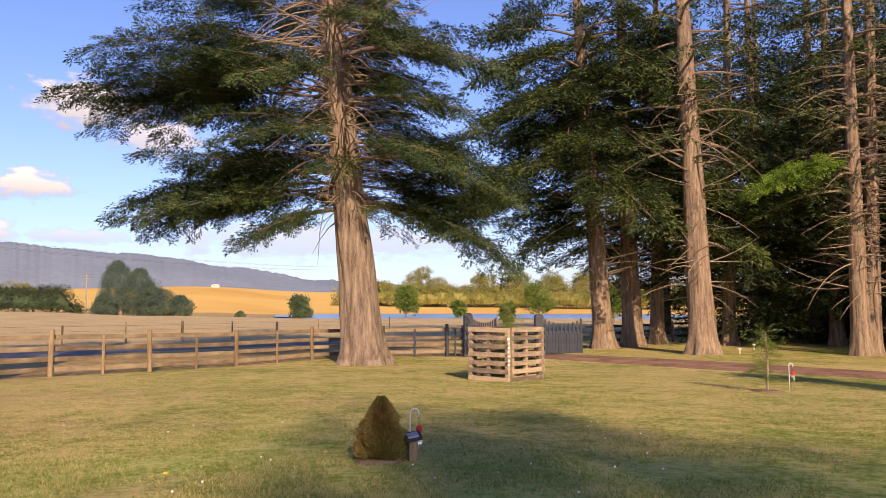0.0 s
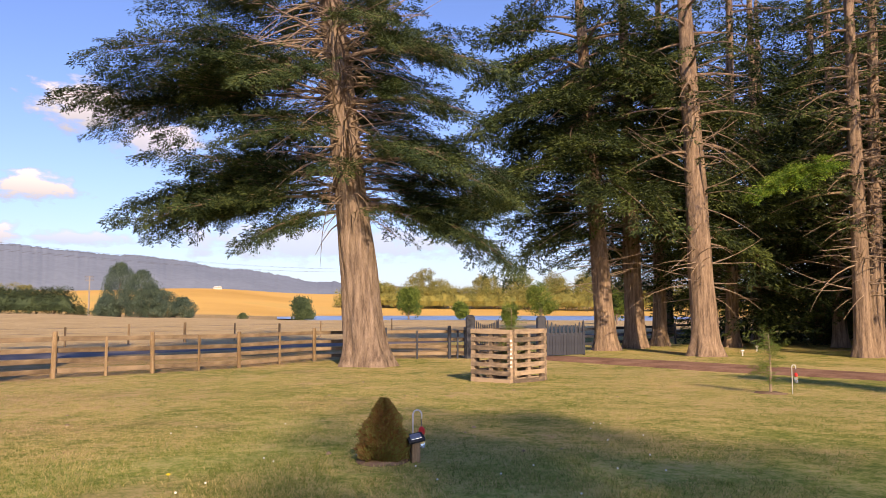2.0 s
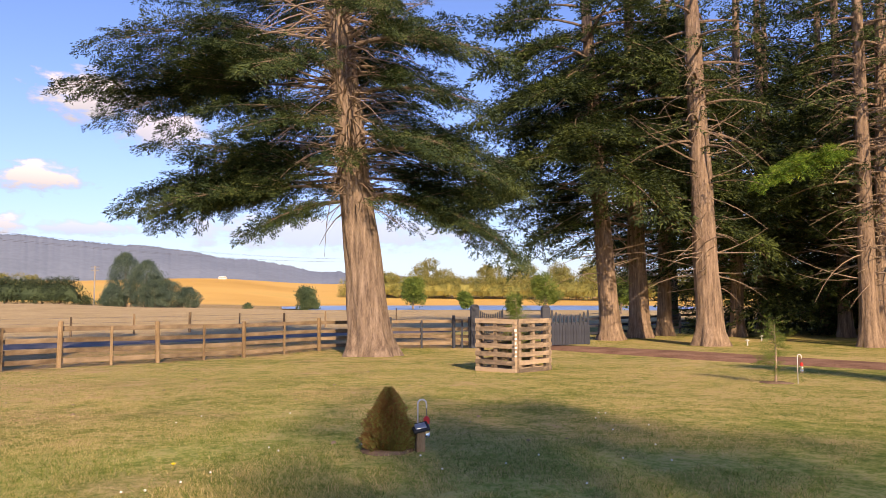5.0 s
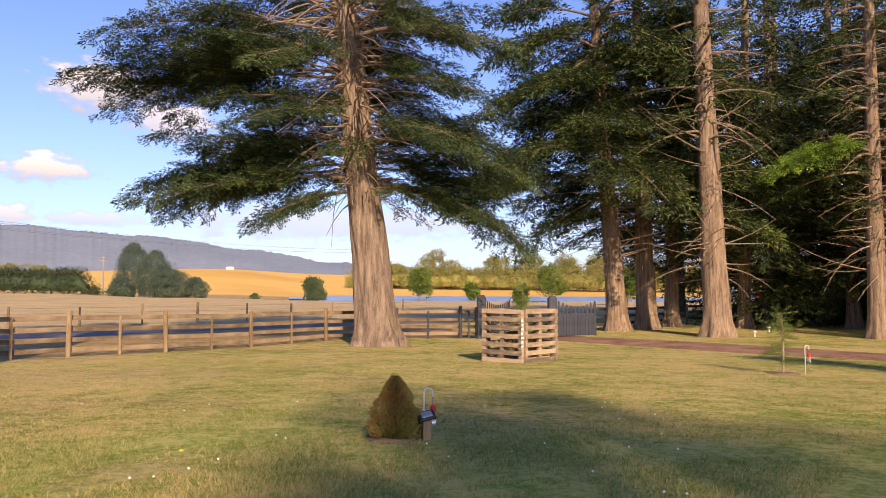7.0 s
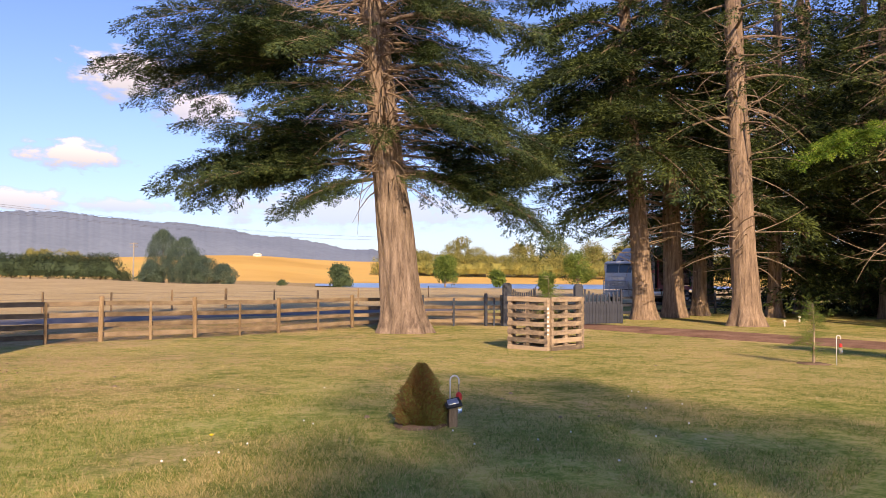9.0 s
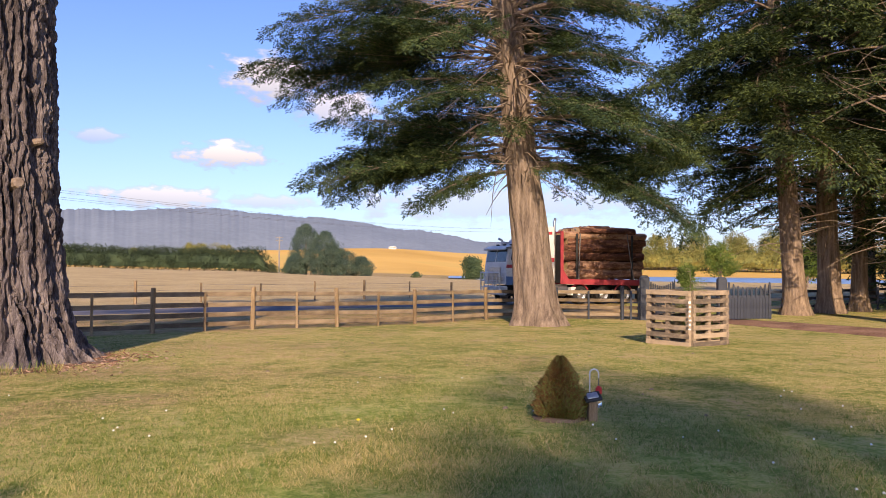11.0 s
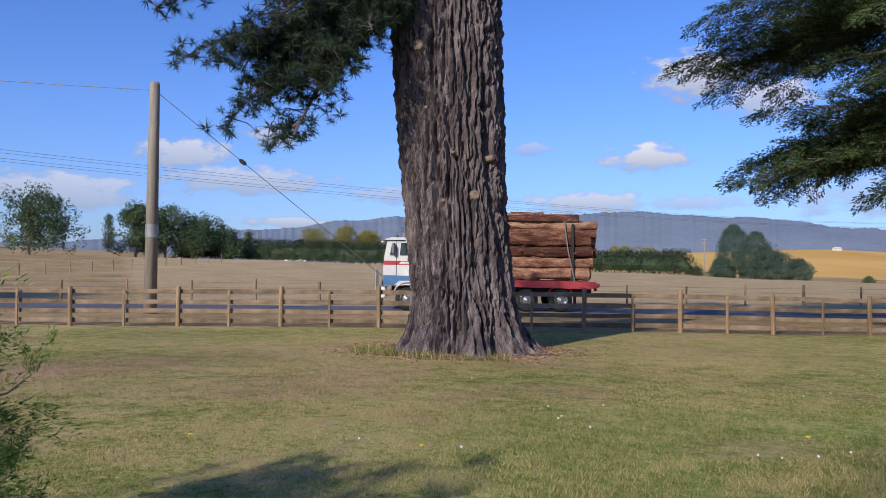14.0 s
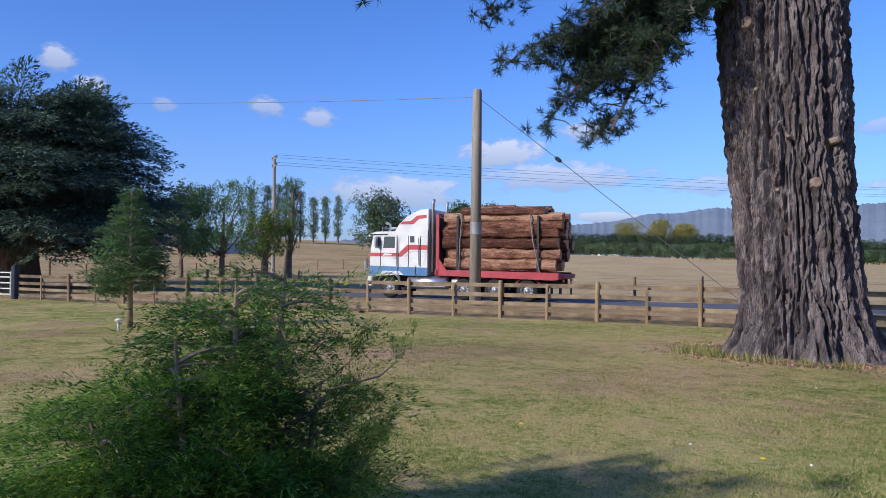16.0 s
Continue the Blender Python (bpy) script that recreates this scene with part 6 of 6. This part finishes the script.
    nut_me = nuts.mesh("wheel_nuts", M_chrome)
    wheels = []
    for ax in (1.2, 5.05, 6.6, 8.15):
        for s in (-1, 1):
            wh = new("wheel")
            wh.parent = t
            wh.location = (ax, s * 1.03, R)
            part("tyre", tyre_me, None, wh)
            m = Matrix.Identity(4) if s < 0 else pose(0, 0, 0, 0, 0, 180)
            part("rim", rim_me, None, wh, "dished chrome rim", at=m)
            tagged(part("hand_holes", hole_me, None, wh, at=m), kind="stuff")
            tagged(part("wheel_nuts", nut_me, None, wh, at=m), kind="stuff")
            wheels.append((wh, ax, s))
            if ax > 2:
                wi = part("inner_tyre", tyre_me, None, t, at=(ax, s * 0.70, R))
        part("axle", Geo().tube([(ax, -1.0, R), (ax, 1.0, R)], 0.07, 8), M_black, t)
    # logs
    load = thing("log_load", (0, 0, 0), "stack of rough reddish-brown logs strapped on the truck bed", "logs")
    z = 1.45
    layers = [(0.24, 1.44), (0.27, 1.93), (0.25, 2.44), (0.26, 2.92), (0.21, 3.36), (0.19, 3.74)]
    for k, (r0, zz) in enumerate(layers):
        cnt = 5 if r0 > 0.22 else 6
        for i in range(cnt):
            r = r0 * rand.uniform(0.9, 1.22)
            y = -1.1 + r0 + (2.2 - 2 * r0) * i / (cnt - 1)
            xa, xb = 3.95 + rand.uniform(-0.05, 0.35), 9.7 + rand.uniform(-0.4, 0.2)
            log(load, xa, xb, y, zz + r0 + rand.uniform(-0.03, 0.03), r, rand, k * 10 + i)
    for i in range(9):
        y = -1.0 + 2.0 * i / 8
        r = rand.uniform(0.13, 0.21)
        log(load, 5.2 + rand.uniform(-0.5, 0.6), 8.6 + rand.uniform(-0.4, 0.5), y, 4.16 + 0.10 * math.cos(y * 1.4), r, rand, 80 + i)
    for i in range(12):
        y = -0.95 + 1.9 * ((i * 5) % 12) / 11
        lift = 0.26 * (i / 11) * (1 - 0.5 * y * y)
        mid, half = 7.0 + rand.uniform(-0.5, 0.5), 1.9 - 1.2 * (i / 11) + rand.uniform(-0.25, 0.25)
        log(load, mid - half, mid + half, y, 4.16 + lift, rand.uniform(0.09, 0.15), rand, 90 + i)
    # loose bark hanging off the load
    shreds = Geo()
    for i in range(110):
        px, pz = rand.uniform(4.0, 9.6), rand.uniform(1.6, 4.1)
        yy = -1.10 - rand.uniform(0.0, 0.14)
        L, w = rand.uniform(0.08, 0.45), rand.uniform(0.006, 0.018)
        an = rand.gauss(0, 0.35) if rand.random() < 0.75 else rand.uniform(-1.5, 1.5)
        ex, ez = math.cos(an) * L, math.sin(an) * L
        shreds.tube([(px, yy, pz), (px + ex * 0.5, yy - 0.03, pz + ez * 0.5), (px + ex, yy - rand.uniform(0, 0.05), pz + ez - 0.03)], [w, w * 0.8, w * 0.2], 4)
    tagged(part("bark_debris", shreds, M_log, load, "loose strips of bark on the logs"), kind="stuff")
    for px, dx in ((4.75, 0.22), (8.65, -0.38)):
        g = Geo()
        pts = [(px + 0.1, -1.22, 1.35), (px + dx * 0.6, -1.24, 2.8), (px + dx, -1.2, 4.02), (px + dx, -0.5, 4.36), (px + dx, 0.5, 4.36), (px + dx, 1.2, 4.02), (px + 0.1, 1.22, 1.35)]
        g.tube(pts, 0.03, 5)
        part("strap", g, M_strap, load, "grey tie-down strap")
    return t, wheels, load


def log(parent, xa, xb, y, z, r, rand, seed):
    n, seg = 18, 40
    vs, fs = [], []
    cap = seg + 1
    for i in range(seg + 1):
        x = xa + (xb - xa) * i / seg
        for j in range(n):
            a = 2 * math.pi * j / n
            rr = r * (1 + 0.30 * noise.noise((x * 0.8, math.cos(a) * 1.5 + seed * 3.7, math.sin(a) * 1.5)) + 0.22 * noise.noise((x * 2.4, math.cos(a) * 3 + seed, math.sin(a) * 3)) + 0.13 * noise.noise((x * 7, math.cos(a) * 6 + seed, math.sin(a) * 6)))
            vs.append((x, y + rr * math.cos(a) + 0.03 * math.sin(x + seed), z + rr * math.sin(a)))
    for i in range(seg):
        for j in range(n):
            a, b = i * n + j, i * n + (j + 1) % n
            fs.append((a, b, b + n, a + n))
    o = part("log", Geo().add(vs, fs), M_log, parent, smooth=True)
    for i in (0, seg):
        ring = vs[i * n:(i + 1) * n]
        part("sawn_end", Geo().add(ring, [tuple(range(n)) if i == 0 else tuple(range(n - 1, -1, -1))]), M_logend, o)


TRUCK, WHEELS, LOAD = truck()

# seconds and metres along the road's straight, counted back from where the clip ends, and how far the bend brings it nearer
RUN = [(0.0, 214.5, 0.84), (4.0, 150.8, 0.84), (6.5, 111.0, 0.845), (8.0, 87.0, 0.855), (9.3, 67.4, 0.88), (10.5, 49.40, 0.91), (11.0, 43.60, 0.935), (11.5, 38.10, 0.965), (12.0, 32.80, 0.99), (12.5, 28.00, 1.0), (13.0, 23.40, 1.0), (13.5, 19.05, 1.0),
       (14.0, 14.9, 1.0), (14.5, 10.7, 1.0), (15.0, 6.6, 1.0), (15.5, 2.8, 1.0), (16.0, -0.75, 1.0)]


def truck_at(s, k):
    c = math.sqrt(0.5)
    x, y = -34.4 + c * (s + 0.2) - c * 1.25, 10.4 + c * (s + 0.2) + c * 1.25
    return Vector((0.3 + (x - 0.3) * k, -1.2 + (y + 1.2) * k, 0))


def motions():
    spots = [(t, truck_at(s, k)) for t, s, k in RUN]
    rows = []
    for i, (t, p) in enumerate(spots):
        if RUN[i][2] == 1.0 and i > 9:
            yaw = 45.0
        else:
            d = spots[max(i - 1, 0)][1] - spots[min(i + 1, len(spots) - 1)][1] if i == 0 else spots[i - 1][1] - p
            yaw = math.degrees(math.atan2(d.y, d.x))
        q = p + Vector((math.cos(radians(yaw)), math.sin(radians(yaw)), 0)) * 5
        rows.append((t, pose(p.x, p.y, ground_z(q.x, q.y) + 0.035, 0, 0, yaw)))
    walk(TRUCK, rows)
    walk(LOAD, rows)
    for wh, ax, sd in WHEELS:
        out, last, gone, angle = [], -1, 0.0, 0.0
        for (t0, p0), (t1, p1) in zip(spots, spots[1:]):
            dist = (p1 - p0).length
            n = max(1, int(dist / 0.7) + 1)
            for i in range(n):
                t = t0 + (t1 - t0) * i / n
                if frame(t) != last:
                    last = frame(t)
                    out.append((t, pose(ax, sd * 1.03, 0.51, 0, -math.degrees((gone + dist * i / n) / 0.51) % 360, 0)))
            gone += dist
        out.append((spots[-1][0], pose(ax, sd * 1.03, 0.51, 0, -math.degrees(gone / 0.51) % 360, 0)))
        walk(wh, out)


# ---------------------------------------------------------------- grass on the near lawn
def grass():
    g = np.random.default_rng(9)
    n = 400000
    a = np.radians(g.uniform(-106, 40, n))
    r = 2.4 + 17.0 * g.uniform(0, 1, n) ** 1.35
    x, y = r * np.sin(a), r * np.cos(a)
    dens = np.array([noise.noise((px * 0.9, py * 0.9, 2.0)) + 0.7 * noise.noise((px * 4.5, py * 4.5, 6.0)) for px, py in zip(x, y)])
    keep = dens > -0.30 + g.normal(0, 0.12, n)
    x, y, r, dens = x[keep], y[keep], r[keep], dens[keep]
    z = np.array([ground_z(px, py) for px, py in zip(x, y)])
    n = len(x)
    lush = np.clip((8.5 - r) / 4.5, 0, 1) * np.clip((np.degrees(np.arctan2(x, y)) + 66) / 36, 0, 1)
    h = g.uniform(0.007, 0.020, n) * (1 + 1.2 * lush) * (1 + 0.7 * np.clip(dens, 0, 0.8))
    w = (0.0016 + 0.00040 * r) * g.uniform(0.7, 1.3, n)
    t = g.uniform(0, 6.283, n)
    lx, ly = g.normal(0, 0.8, n) * h, g.normal(0, 0.8, n) * h
    v = np.empty((n, 3, 3))
    v[:, 0] = np.stack([x - np.cos(t) * w, y - np.sin(t) * w, z - 0.005], 1)
    v[:, 1] = np.stack([x + np.cos(t) * w, y + np.sin(t) * w, z - 0.005], 1)
    v[:, 2] = np.stack([x + lx, y + ly, z + h], 1)
    v = v.reshape(-1, 3)
    me = bpy.data.meshes.new("grass")
    me.vertices.add(len(v))
    me.vertices.foreach_set("co", v.astype(np.float32).ravel())
    me.loops.add(len(v))
    me.loops.foreach_set("vertex_index", np.arange(len(v), dtype=np.int32))
    me.polygons.add(n)
    me.polygons.foreach_set("loop_start", np.arange(0, len(v), 3, dtype=np.int32))
    me.update()
    me.materials.append(M_blade)
    tagged(new("grass", me), "short mown grass blades, green and straw-coloured", "grass", kind="stuff")


M_blade = material("grass_blades", [(0.11, 0.17, 0.03), (0.30, 0.28, 0.085), (0.56, 0.44, 0.21)], 0.35, 0.8, 0, 3.0, island=0.75, translucent=0.35)
grass()


def lawn_bits():
    """Clover and dandelion heads, and dark clods in the grass."""
    g = random.Random(15)
    white, clod = Geo(), Geo()
    for i in range(34):
        a, r = radians(g.uniform(-60, 32)), g.uniform(4.0, 8.5)
        x, y = r * math.sin(a), r * math.cos(a)
        white.tube([(x, y, ground_z(x, y) + 0.02), (x, y, ground_z(x, y) + 0.026), (x, y, ground_z(x, y) + 0.034)], [0.006, 0.010, 0.005], 6)
    for i in range(46):
        a, r = radians(g.uniform(-90, 20)), g.uniform(6.0, 17)
        x, y = r * math.sin(a), r * math.cos(a)
        s = g.uniform(0.012, 0.03)
        clod.tube([(x, y, ground_z(x, y) - 0.01), (x + s * 0.3, y, ground_z(x, y) + s * 0.6), (x + s * 0.4, y, ground_z(x, y) + s)], [s * 1.3, s, s * 0.3], 6)
    tagged(part("clover_flowers", white, M_flower), "tiny white clover heads in the grass", "flowers", kind="stuff")
    tagged(part("clods", clod, M_twig), "small dark clods and cones lying in the grass", "clods", kind="stuff")
    for x, y in ((-3.35, 2.5), (-1.5, 4.9), (-4.9, 1.6)):
        t = thing("dandelion", (x, y, ground_z(x, y)), "single yellow dandelion flower in the grass", "flower", "dandelions")
        part("stalk", Geo().tube([(0, 0, -0.01), (0, 0, 0.05)], 0.003, 4), M_blade, t)
        part("bloom", Geo().tube([(0, 0, 0.045), (0, 0, 0.055), (0, 0, 0.06)], [0.01, 0.02, 0.008], 8), M_yellow, t)


lawn_bits()


def pine_litter():
    """Reddish bark chips and needles round the pine, and the coarse grass tufts at its foot."""
    g = random.Random(44)
    cx, cy = -8.70, 9.22
    chips, tufts = Geo(), Geo()
    for i in range(2600):
        a, r = g.uniform(0, 6.283), 1.15 + abs(g.gauss(0, 0.62))
        x, y = cx + r * math.cos(a), cy + r * math.sin(a)
        z = ground_z(x, y) + 0.012
        L, w, d = g.uniform(0.02, 0.09), g.uniform(0.004, 0.016), g.uniform(0, 6.283)
        chips.add([(x - w * math.sin(d), y + w * math.cos(d), z), (x + w * math.sin(d), y - w * math.cos(d), z), (x + L * math.cos(d), y + L * math.sin(d), z + g.uniform(0, 0.03)), (x, y, z + g.uniform(0.01, 0.025))], [(0, 1, 3), (1, 2, 3), (2, 0, 3)])
    for az, r, n in ((196, 1.75, 260), (205, 1.95, 200), (186, 1.75, 160), (170, 1.7, 130), (155, 1.75, 110), (138, 1.8, 90), (120, 1.75, 80), (215, 1.7, 140)):
        px, py = cx + r * math.sin(radians(az)), cy + r * math.cos(radians(az))
        for i in range(n):
            x, y = px + g.gauss(0, 0.13), py + g.gauss(0, 0.13)
            z, h, d = ground_z(x, y), g.uniform(0.06, 0.2), g.uniform(0, 6.283)
            tufts.add([(x - 0.007 * math.sin(d), y + 0.007 * math.cos(d), z - 0.01), (x + 0.007 * math.sin(d), y - 0.007 * math.cos(d), z - 0.01), (x + 0.6 * h * math.cos(d), y + 0.6 * h * math.sin(d), z + h)], [(0, 1, 2)])
    tagged(part("bark_litter", chips, M_litter), "reddish bark chips and fallen needles round the pine", "litter", kind="stuff")
    tagged(part("coarse_grass", tufts, M_blade), "tufts of longer coarse grass at the foot of the pine", "grass", kind="stuff")


M_litter = material("bark_litter", [(0.10, 0.045, 0.028), (0.22, 0.11, 0.07), (0.36, 0.24, 0.18)], 6, 0.95, 0, 30, island=0.8)
pine_litter()


motions()
